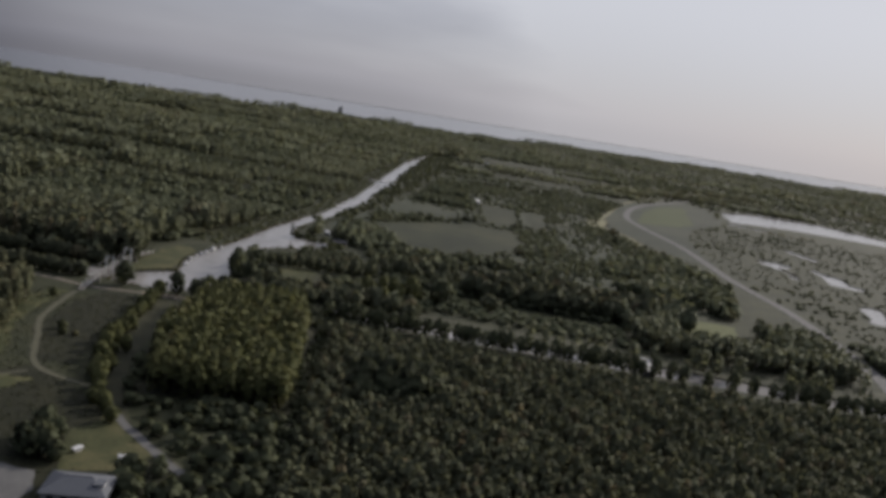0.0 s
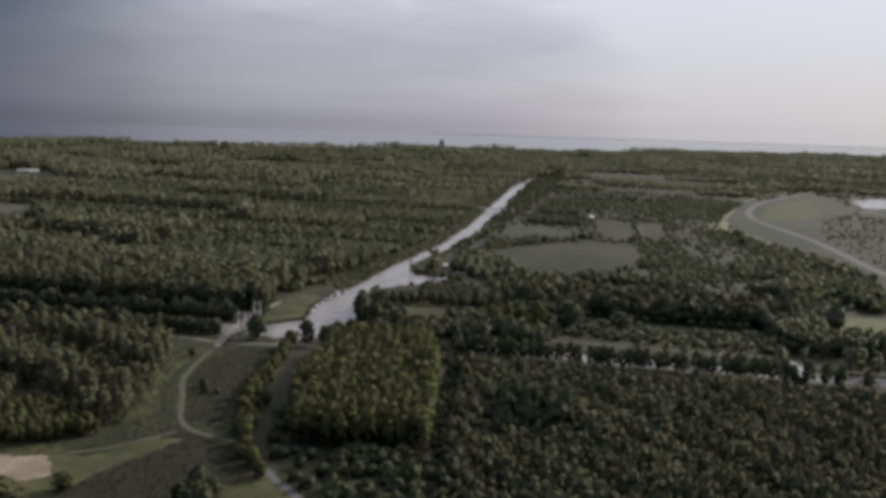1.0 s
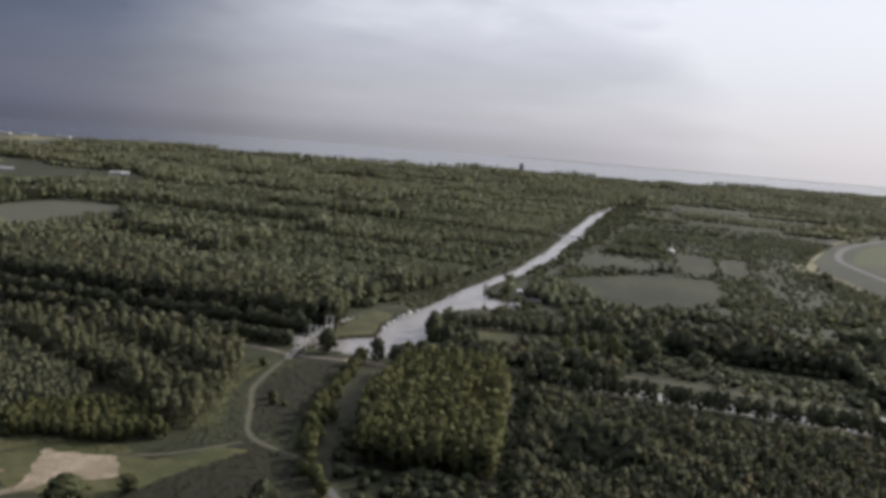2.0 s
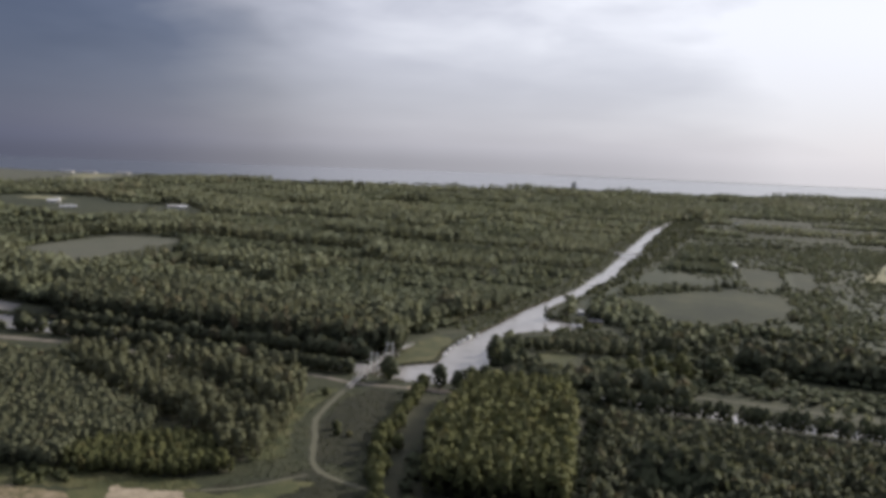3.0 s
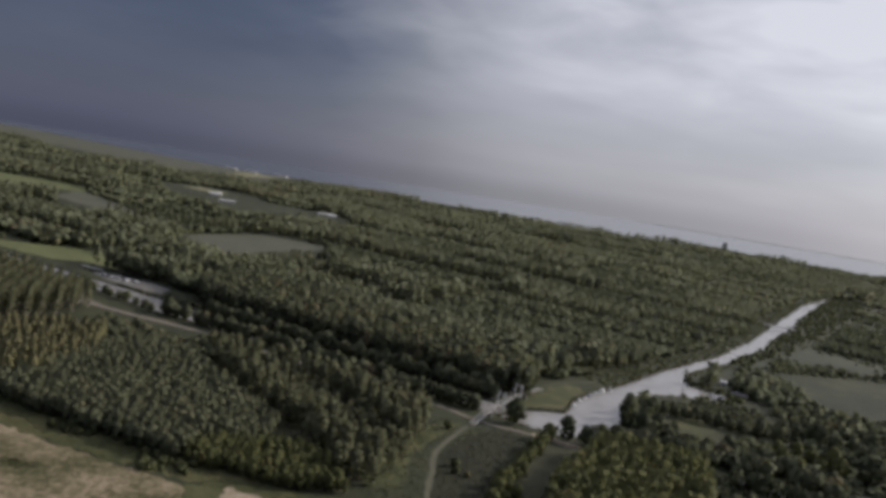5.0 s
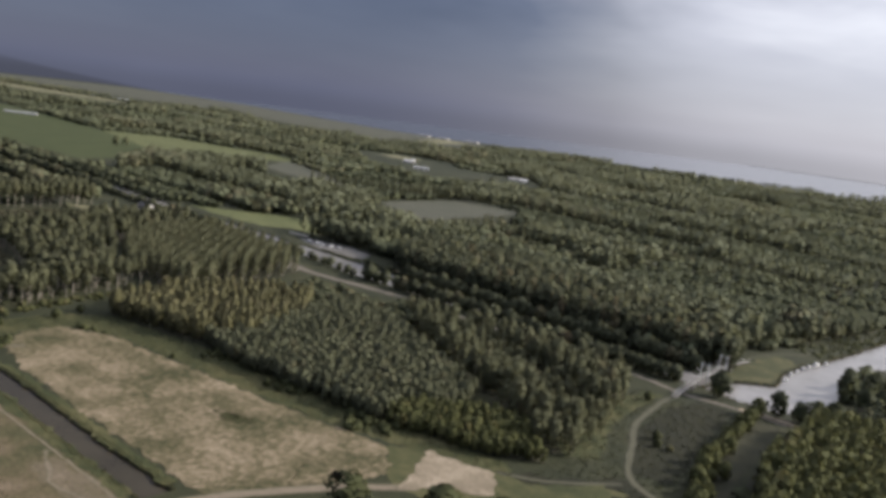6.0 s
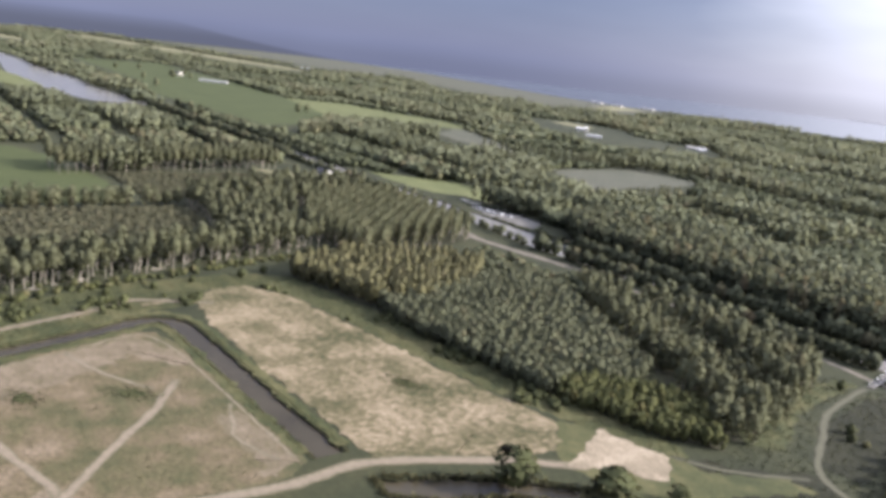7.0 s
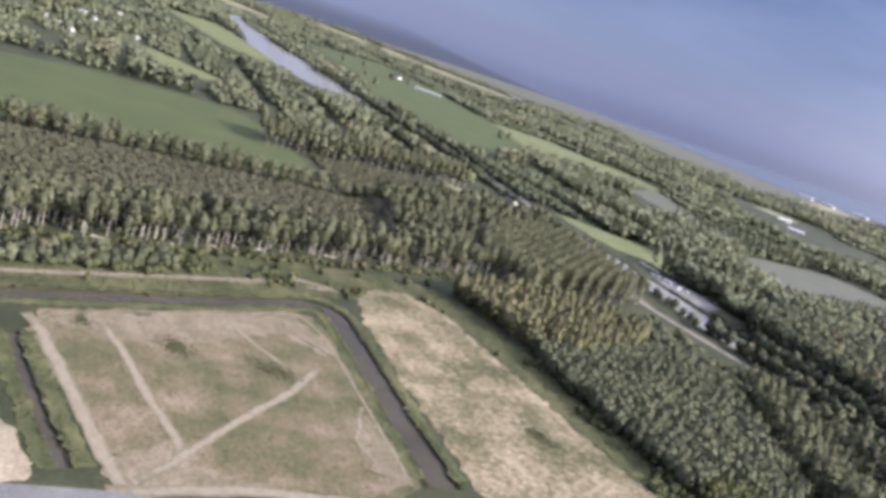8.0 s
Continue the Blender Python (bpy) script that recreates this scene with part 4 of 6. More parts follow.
CANAL_EDGE_W = [(-192, 446), (-198, 478), (-196, 530), (-186, 600), (-176, 700), (-167, 770), (-167, 930), (-176, 1130), (-188, 1480), (-160, 1480), (-150, 930), (-150, 760), (-160, 640), (-168, 540), (-170, 450)]
OPEN = [f[1] for f in FIELDS if f[3] != "meadow"] + [CANAL_EDGE_E, CANAL_EDGE_W]
# open ground runs on some way towards the south of these, behind the nearer trees
WIDE_OPEN = []
for poly in [f[1] for f in FIELDS if f[3] != "meadow"] + [w[1] for w in WATERS if w[0] != "lake"]:
    q = np.asarray(poly)
    if np.hypot(*q.mean(0)) > 560 and not (-760 < q[:, 0].mean() < -600 and q[:, 1].mean() < 560):
        far_part = q if np.hypot(q[:, 0], q[:, 1]).min() > 500 else q[np.hypot(q[:, 0], q[:, 1]) > 610]
        WIDE_OPEN += [far_part * f for f in ((0.985,) if q[:, 0].mean() > -130 and q[:, 1].mean() < 1300 else (0.98, 0.96, 0.94, 0.92, 0.905))]
PLANTED = [BLOCK_P, BLOCK_Q, F1, F3, F5, F6, F2, F4, LOW_W, LOW_N, STAND, NORTH_WOOD]


def clear_of(pts, tracks=True):
    keep = np.ones(len(pts), bool)
    for poly in OPEN + [w[1] for w in WATERS]:
        keep &= ~inside(poly, pts)
    for poly in WIDE_OPEN:
        keep &= ~inside(poly, pts)
    if tracks:
        for _, line, w, *_ in TRACKS:
            l = np.array(smooth_line(line, 5.0))
            near = (pts[:, 0] > l[:, 0].min() - 8) & (pts[:, 0] < l[:, 0].max() + 8) & (pts[:, 1] > l[:, 1].min() - 8) & (pts[:, 1] < l[:, 1].max() + 8) & keep
            idx = np.where(near)[0]
            if len(idx):
                d = np.sqrt(((pts[idx][:, None] - l[None]) ** 2).sum(-1)).min(1)
                keep[idx[d < w / 2 + 2.2]] = False
    return keep


bark, pale = M["bark"], M["pale_bark"]


def tree_thing(kind, leaf, label, seed, group="", lod=0):
    """One tree at the origin: a trunk with limbs, and a crown."""
    rng = np.random.default_rng(seed)
    height, base, r, prof, tr, is_pale = KINDS[kind]
    n, size = ((190, 0.4 * r), (60, 0.7 * r))[lod]
    v, q, puff = crown_cards(rng, n, size, base, height, prof(r))
    crown = np_mesh("crown", v, q, None, np.full(len(q), rng.uniform(0.25, 0.75)), puff)
    crown.materials.append(M[leaf])
    v, q = trunk_quads(base + (height - base) * 0.62, tr, tr * 0.45, 6, 0.0, 5, rng, r * 0.55)
    stem = np_mesh("trunk", v, q)
    stem.materials.append(pale if is_pale else bark)
    ob = empty("tree" if kind != "shrub" else "bush")
    part("trunk", stem, None, ob)
    part("crown", crown, None, ob)
    return tagged(ob, label, "tree" if kind != "shrub" else "bush", group)


def plant(protos, spots, seed=0, scale=(0.85, 1.15)):
    """Sets copies of some model trees at the spots (x, y) or (x, y, height factor)."""
    rng = random.Random(seed)
    for k, spot in enumerate(spots):
        f = rng.uniform(*scale)
        hz = f * (spot[2] if len(spot) > 2 else 1.0)
        wx = f * spot[3] if len(spot) > 3 else hz ** 0.8
        proto = protos[k % len(protos)]
        m = Matrix.Translation((spot[0], spot[1], 0.05)) @ Matrix.Rotation(rng.uniform(0, 6.28), 4, "Z")
        if k < len(protos):
            proto.matrix_basis = m @ Matrix.Diagonal((wx, wx, hz, 1))
        else:
            copy_thing(proto, m @ Matrix.Diagonal((wx / proto.scale[0], wx / proto.scale[1], hz / proto.scale[2], 1)))


def tree_row(kind, leaf, pts, heights, label, group, seed, wide=1.0, models=4, lod=0):
    """Single trees along a line or grid, each a thing of its own."""
    protos = [tree_thing(kind, leaf, label, seed * 7 + 600 + k, group, lod) for k in range(models)]
    plant(protos, [(x, y, h, wide * math.sqrt(h)) for (x, y), h in zip(pts, heights)], seed, (0.92, 1.08))


# planted blocks near the camera
p = fill(BLOCK_P, 3.9, 1, 0.2, 10)
scatter("poplar_plantation", "tall_poplar", 0, p, [M["olive"], bark], "olive-green poplar plantation in close rows", heights=np.random.default_rng(1).uniform(0.64, 0.75, len(p)), seed=1, wide=1.08)
p = fill(BLOCK_Q, 3.4, 2, 0.32)
p = p[(p[:, 1] > 165) & (p[:, 0] < 0.44 * p[:, 1] + 45) & clear_of(p)]
scatter("young_plantation", "plant", 1, p, [M["wood"], bark], "dense dark green young plantation", heights=np.random.default_rng(2).uniform(0.66, 0.94, len(p)) * (0.85 + 0.16 * np.sin(p[:, 0] * 0.11 + 1) * np.sin(p[:, 1] * 0.09) + 0.1 * np.sin(p[:, 0] * 0.31 + p[:, 1] * 0.23)), seed=2, wide=0.95)
p = fill([(-32, 298), (-2, 300), (2, 326), (-30, 328)], 5.0, 54, 0.3)
scatter("tree_clump", "round", 0, p, [M["willow"], bark], "dark round clump of taller trees in the plantation", heights=np.random.default_rng(54).uniform(0.95, 1.2, len(p)), seed=54)
p = fill(F1, 2.9, 3, 0.26, 14)
scatter("young_plantation", "plant", 0, p, [M["plant"], bark], "dense young plantation with brownish tops", heights=np.random.default_rng(3).uniform(0.72, 0.84, len(p)), seed=3, wide=1.12)
p = fill(F3, 4.0, 4, 0.3)
scatter("young_plantation", "plant", 0, p, [M["gold"], bark], "yellowing plantation of slender trees", heights=np.random.default_rng(4).uniform(0.85, 1.2, len(p)), seed=4, wide=0.92)
p = fill(F5, 4.7, 5, 0.3)
scatter("poplar_plantation", "tall_poplar", 0, p, [M["poplar"], bark], "tall grey-green poplars beside the path", heights=np.where(np.abs((p[:, 1] - 280) + (p[:, 0] + 200) * 0.45 - 34) < 14, 0.34, 0.6) * np.random.default_rng(5).uniform(0.8, 1.22, len(p)), seed=5, wide=1.1)
p = fill(F6, 2.7, 6, 0.3)
scatter("young_plantation", "plant", 0, p, [M["olive"], bark], "low bright green young trees at the wood corner", heights=np.random.default_rng(6).uniform(0.5, 0.68, len(p)), seed=6, wide=1.0)
p = fill(F2, 7.0, 7, 0.04, 46, 0.5)
scatter("poplar_plantation", "column", 0, p, [M["poplar"], pale], "slim pale poplars planted in straight rows", heights=np.random.default_rng(7).uniform(0.85, 0.97, len(p)), scale=(0.95, 1.05), seed=7)
p = fill(F4, 5.6, 8, 0.36, 15)
scatter("poplar_stand", "poplar", 0, p, [M["poplar"], pale], "open stand of tall poplars with pale trunks", heights=np.random.default_rng(8).uniform(0.6, 0.86, len(p)), seed=8, wide=1.14)
scatter("undergrowth", "shrub", 1, fill(F4, 4.0, 55, 0.4), [M["willow"], bark], "dark undergrowth below tall poplars", heights=np.random.default_rng(55).uniform(0.2, 0.5, len(fill(F4, 4.0, 55, 0.4))), seed=55)
p = fill([(-346, -24), (-358, 8), (-370, 38), (-380, 68), (-368, 72), (-356, 46), (-344, 14), (-334, -20)], 3.2, 56, 0.3)
scatter("willow_scrub", "shrub", 0, p, [M["wood"], bark], "grey-green willow scrub before the poplars", heights=np.random.default_rng(56).uniform(0.7, 1.35, len(p)), seed=56)
p = np.concatenate([fill(LOW_W, 2.7, 9, 0.35), fill(LOW_N, 3.2, 19, 0.35)])
scatter("low_woodland", "shrub", 2, p, [M["scrub_brown"], bark], "low dense brownish woodland", heights=np.random.default_rng(9).uniform(0.42, 0.66, len(p)), seed=9, wide=1.35)
p = fill(STAND, 6.2, 80, 0.34)
scatter("poplar_stand", "poplar", 0, p, [M["poplar"], pale], "open stand of tall poplars with pale trunks", heights=np.random.default_rng(80).uniform(0.6, 0.85, len(p)), seed=80)
p = np.concatenate([along([(-552, -60), (-560, 0), (-568, 80), (-571, 180), (-578, 214)], 6.0, 10, 1.5), along([(-559, -60), (-567, 0), (-575, 80), (-578, 180)], 6.0, 11, 1.5)])
scatter("poplar_row", "tall_poplar", 0, p, [M["poplar"], bark], "dense row of leafy trees along a crop field", heights=np.random.default_rng(10).uniform(0.5, 0.68, len(p)), seed=10, wide=1.6)
p = np.concatenate([along([(-690 - 12 * k, 165), (-705 - 12 * k, 240), (-715 - 12 * k, 350)], 6.5, 20 + k, 0.5) for k in range(4)])
scatter("poplar_plantation", "poplar", 0, p, [M["poplar"], pale], "rows of slender poplars with bare stems", heights=np.random.default_rng(11).uniform(0.92, 1.04, len(p)), seed=11)

p = fill(NORTH_WOOD, 3.9, 40, 0.25)
scatter("poplar_plantation", "tall_poplar", 1, p, [M["wood"], bark], "dark tall plantation behind the side canal", heights=np.random.default_rng(40).uniform(0.76, 0.92, len(p)), seed=40, wide=0.95)

p = fill([(-116, 298), (-100, 268), (-52, 266), (-40, 200), (-20, 130), (-60, 165), (-84, 210), (-104, 246)], 4.2, 41, 0.35)
p = p[clear_of(p)]
p = p[np.random.default_rng(40).random(len(p)) < np.where(p[:, 0] > -84, 0.6, 0.22)]
p = p[~inside([(-108, 226), (-102, 248), (-90, 240), (-70, 220), (-78, 206), (-98, 200)], p)]
# darker leaf colour stands in for the poplar block's shadow
scatter("low_woodland", "round", 1, p, [M["willow"], bark], "low trees below the poplars, leaves darkened for shadow", heights=np.random.default_rng(41).uniform(0.25, 0.55, len(p)), seed=41)
p = along([(-872, 712), (-834, 730), (-806, 757), (-780, 778), (-768, 828), (-764, 896)], 7.6, 42, 0.8)
tree_row("tall_poplar", "poplar", p, np.random.default_rng(42).uniform(0.82, 0.98, len(p)), "tall full poplar along a grey field", "poplars along the grey field", 12, 1.15)

p = along([(-560, 628), (-574, 650), (-582, 700), (-586, 745)], 8, 43, 1.0)
tree_row("tall_poplar", "poplar", p, np.random.default_rng(43).uniform(0.5, 0.62, len(p)), "leafy tree in a row before a grey field", "trees before the grey field", 13)

HEDGES = [((-110, 634), (-58, 628)), ((-58, 628), (-10, 642)), ((-10, 642), (52, 724)), ((54, 860), (-25, 850)), ((-25, 850), (-106, 757)), 
          ((32, 868), (130, 874)), ((130, 874), (145, 1120)), ((-20, 622), (58, 628)), ((58, 628), (55, 560)), ((-50, 1270), (72, 1278)), ((-48, 1092), (70, 1136))]
p = np.concatenate([along([a, ((a[0] + b[0]) / 2, (a[1] + b[1]) / 2), b], 4.5, 320 + k, 1.4) for k, (a, b) in enumerate(HEDGES)])
p = p[np.random.default_rng(47).random(len(p)) < 0.8]
p = p[clear_of(p)]
scatter("field_hedge", "oak", 1, p, [M["wood"], bark], "dark field hedges of bushy trees", heights=np.random.default_rng(47).uniform(0.2, 0.42, len(p)), seed=47)

p = fill([(-436, 372), (-408, 312), (-386, 326), (-374, 350), (-335, 338), (-325, 358), (-300, 372), (-330, 380), (-380, 382)], 3.4, 53, 0.35)
p = p[clear_of(p) & ~((p[:, 1] > 360) & (p[:, 0] < -362))]
scatter("low_scrub", "round", 1, p, [M["wood"], bark], "uneven dark scrub between wood and tow path", heights=np.random.default_rng(53).uniform(0.16, 0.45, len(p)), seed=53)

p = fill([(-118, 430), (-24, 432), (-26, 456), (-70, 458), (-118, 452)], 5.2, 67, 0.3)
p = p[clear_of(p)]
scatter("low_woodland", "round", 1, p, [M["wood"], bark], "dark low trees along the side canal", heights=np.random.default_rng(67).uniform(0.5, 0.85, len(p)), seed=67)
p = fill([(-1080, -40), (-1389, 10), (-1600, 70), (-1550, 110), (-1241, 104), (-1000, 30)], 11, 68, 0.4)
p = p[(np.sin(p[:, 0] * 0.021 + 1) * np.sin(p[:, 1] * 0.06) + 0.3 * np.sin(p[:, 0] * 0.09)) > -0.05]
scatter("campsite_trees", "oak", 1, p, [M["haze_wood"], bark], "leafy trees between chalets", heights=np.random.default_rng(68).uniform(0.45, 0.8, len(p)), seed=68)
# low scrub added to darken the gap between the two plantations
p = fill([(-64, 372), (-50, 366), (-40, 262), (-34, 202), (-52, 205), (-50, 268), (-60, 330)], 2.6, 69, 0.35)
p = p[clear_of(p)]
scatter("low_scrub", "shrub", 1, p, [M["willow"], bark], "low scrub added to darken the lane between plantations", heights=np.random.default_rng(69).uniform(0.15, 0.5, len(p)), seed=69)
p = fill([(-119, 222), (-107, 224), (-100, 214), (-101, 206), (-112, 205)], 4.6, 70, 0.3)
scatter("tree_clump", "round", 0, p[clear_of(p)], [M["willow"], bark], "dark trees behind the low building", heights=np.random.default_rng(70).uniform(0.5, 0.85, len(p[clear_of(p)])), seed=70)
p = along([(-345, 362), (-310, 370), (-262, 377), (-225, 378)], 3.6, 74, 1.6)
scatter("tree_row", "tall_poplar", 0, p, [M["poplar"], bark], "ragged poplar edge beside the tow path", heights=np.random.default_rng(74).uniform(0.45, 0.6, len(p)), seed=74, wide=1.3)
p = fill([(-82, 407), (-62, 372), (-36, 380), (-28, 398), (-66, 414), (-76, 414)], 3.2, 75, 0.35)
scatter("low_scrub", "shrub", 1, p[clear_of(p)], [M["wood"], bark], "dark scrub at the plantation corner", heights=np.random.default_rng(75).uniform(0.4, 0.9, len(p[clear_of(p)])), seed=75, wide=1.2)
edge = along([(-352, -26), (-373, 10), (-386, 51), (-408, 129), (-427, 195), (-445, 252)], 1.1, 78, 2.6)
for k, (leaf, sel) in enumerate((("olive", edge[::3]), ("reed", edge[1::3]), ("shrub", edge[2::3]))):
    scatter("undergrowth", "shrub", 1, sel, [M[leaf], bark], "brownish undergrowth at the foot of poplars", heights=np.random.default_rng(78 + k).uniform(0.15, 0.6, len(sel)), seed=78 + k, category="scrub")
for k, (poly, lo, hi) in enumerate((([(99, 671), (141, 674), (179, 665), (196, 640), (206, 700), (190, 773), (172, 820), (107, 740)], 0.3, 0.55), ([(101, 612), (149, 612), (180, 571), (196, 630), (179, 660), (141, 668)], 0.45, 0.7),
                                    ([(118, 548), (136, 508), (146, 540), (140, 600), (126, 604)], 0.7, 0.95), ([(-116, 652), (-106, 700), (-60, 690), (-47, 645), (-84, 600), (-100, 618)], 0.35, 0.6),
                                    ([(-84, 578), (-60, 562), (-20, 572), (20, 598), (58, 632), (40, 640), (-10, 626), (-58, 618), (-82, 598)], 0.28, 0.5), ([(-90, 950), (-30, 950), (-24, 1010), (-90, 1000)], 0.3, 0.55), ([(-92, 1050), (-40, 1060), (-46, 1110), (-92, 1120)], 0.3, 0.5))):
    p = fill(poly, 5.4, 300 + k, 0.35)
    scatter("woodland", "oak", 2, p[clear_of(p)], [M["haze_wood"], bark], "dark rounded wood between rough pastures", heights=np.random.default_rng(300 + k).uniform(lo, hi, len(p[clear_of(p)])), seed=300 + k, wide=1.1)
PASTURE_E = [(-128, 700), (-112, 640), (-60, 622), (20, 626), (100, 600), (205, 700), (180, 830), (118, 1000), (140, 1140), (190, 1330), (60, 1420), (-96, 1440), (-96, 1100), (-110, 860)]
p = fill(PASTURE_E, 4.2, 330, 0.4)
bx, by = np.floor((p[:, 0] + 0.3 * p[:, 1]) / 62.0), np.floor((p[:, 1] - 0.25 * p[:, 0]) / 105.0)
age = (np.sin(bx * 12.9898 + by * 78.233) * 43758.5453) % 1.0
p = p[np.random.default_rng(331).random(len(p)) < np.clip(1.3 * age - 0.2, 0.22, 0.9)]
p = p[np.all([~inside(w[1], p) for w in WATERS], axis=0)]
p = p[[all(math.hypot(q[0] - c[0], q[1] - c[1]) > 9 for c in ((-30, 896), (124, 1030))) for q in p]]
for poly in ([(-100, 747), (-39, 819), (22, 837), (34, 755), (22, 702), (-22, 658), (-60, 648), (-95, 685)], [(-13, 1012), (25, 1016), (22, 860), (-6, 846)], [(31, 1003), (60, 1019), (54, 876), (30, 866)], [(-116, 918), (-66, 935), (-34, 852), (-102, 845)]):
    p = p[~inside(poly, p)]
scatter("low_scrub", "shrub", 3, p, [M["haze_wood"], bark], "low rough scrub in blocks over the pasture", heights=np.random.default_rng(332).uniform(0.25, 0.7, len(p)), seed=330, category="scrub", wide=1.3)
# hedges and rows along the side canal
p = np.concatenate([along([(-1240, 446), (-1000, 446), (-780, 444)], 5, 30, 1.5), along([(-1240, 405), (-1000, 407), (-700, 403), (-612, 410)], 5, 31, 1.2)])
scatter("hedgerow", "round", 1, p, [M["wood"], bark], "dense dark hedgerow of trees along the canal", heights=np.where(p[:, 0] > -800, 0.5, 0.85) * np.random.default_rng(12).uniform(0.85, 1.15, len(p)), seed=12)
p = np.concatenate([along([(-428, 402), (-400, 403), (-300, 403), (-198, 403)], 4.2, 32, 0.7), along([(-420, 434), (-300, 433), (-202, 436)], 4.2, 33, 0.7)])
scatter("hedgerow", "round", 0, p, [M["wood"], bark], "clipped dark hedgerow on the canal bank", heights=np.random.default_rng(13).uniform(0.62, 0.85, len(p)), seed=13)
p = np.concatenate([along([(-66, 404), (0, 404.5), (95, 404)], 4.3, 34, 0.8), along([(102, 403), (114, 403)], 4.3, 35, 0.8), along([(116, 402), (160, 402)], 9.5, 36, 1.2), along([(164, 402), (230, 402)], 4.3, 37, 0.8)])
tree_row("row", "willow", p, np.random.default_rng(14).uniform(0.78, 0.98, len(p)), "dark tree in a row before glinting water", "dark trees along the side canal", 15)

p = along([(-528, 409), (-490, 405), (-436, 399)], 8.0, 57, 0.8)
tree_row("round", "wood", p, np.random.default_rng(57).uniform(0.4, 0.65, len(p)), "single dark tree standing before the canal", "single trees before the canal", 14)
p = np.concatenate([along([(-566, 464), (-545, 470), (-523, 475)], 2.4, 76, 0.4), along([(-514, 437), (-494, 437.5), (-474, 437)], 2.4, 77, 0.3)])
scatter("quay_reeds", "shrub", 1, p, [M["willow"], bark], "dark reed fringe along the marina", heights=np.random.default_rng(76).uniform(0.18, 0.3, len(p)), seed=76, category="reeds")
p = np.concatenate([along([(-420, 437), (-445, 438), (-468, 440)], 4.5, 58, 0.8), along([(-478, 474), (-520, 482), (-548, 492)], 5, 59, 1.5)])
scatter("hedgerow", "round", 1, p, [M["wood"], bark], "hedgerow between canal and pasture", heights=np.random.default_rng(58).uniform(0.16, 0.34, len(p)), seed=58)

# wide woods
COVER = [(-4700, 1250), (-4300, 1300), (-2990, 1640), (-2570, 1780), (-1850, 1720), (-1790, 2050), (-1900, 2420), (-1487, 2490), (-1099, 2540), (-767, 2670), (-464, 2950), (-134, 3010),
         (174, 3400), (600, 3520), (1500, 3480), (1900, 1500), (1000, 500), (450, 200), (300, 60), (280, 400), (-70, 440), (-130, 440), (-185, 440), (-600, 470), (-740, 450), (-760, 390), (-690, 190), (-840, 195), (-880, -200), (-2600, -900), (-4700, 300)]


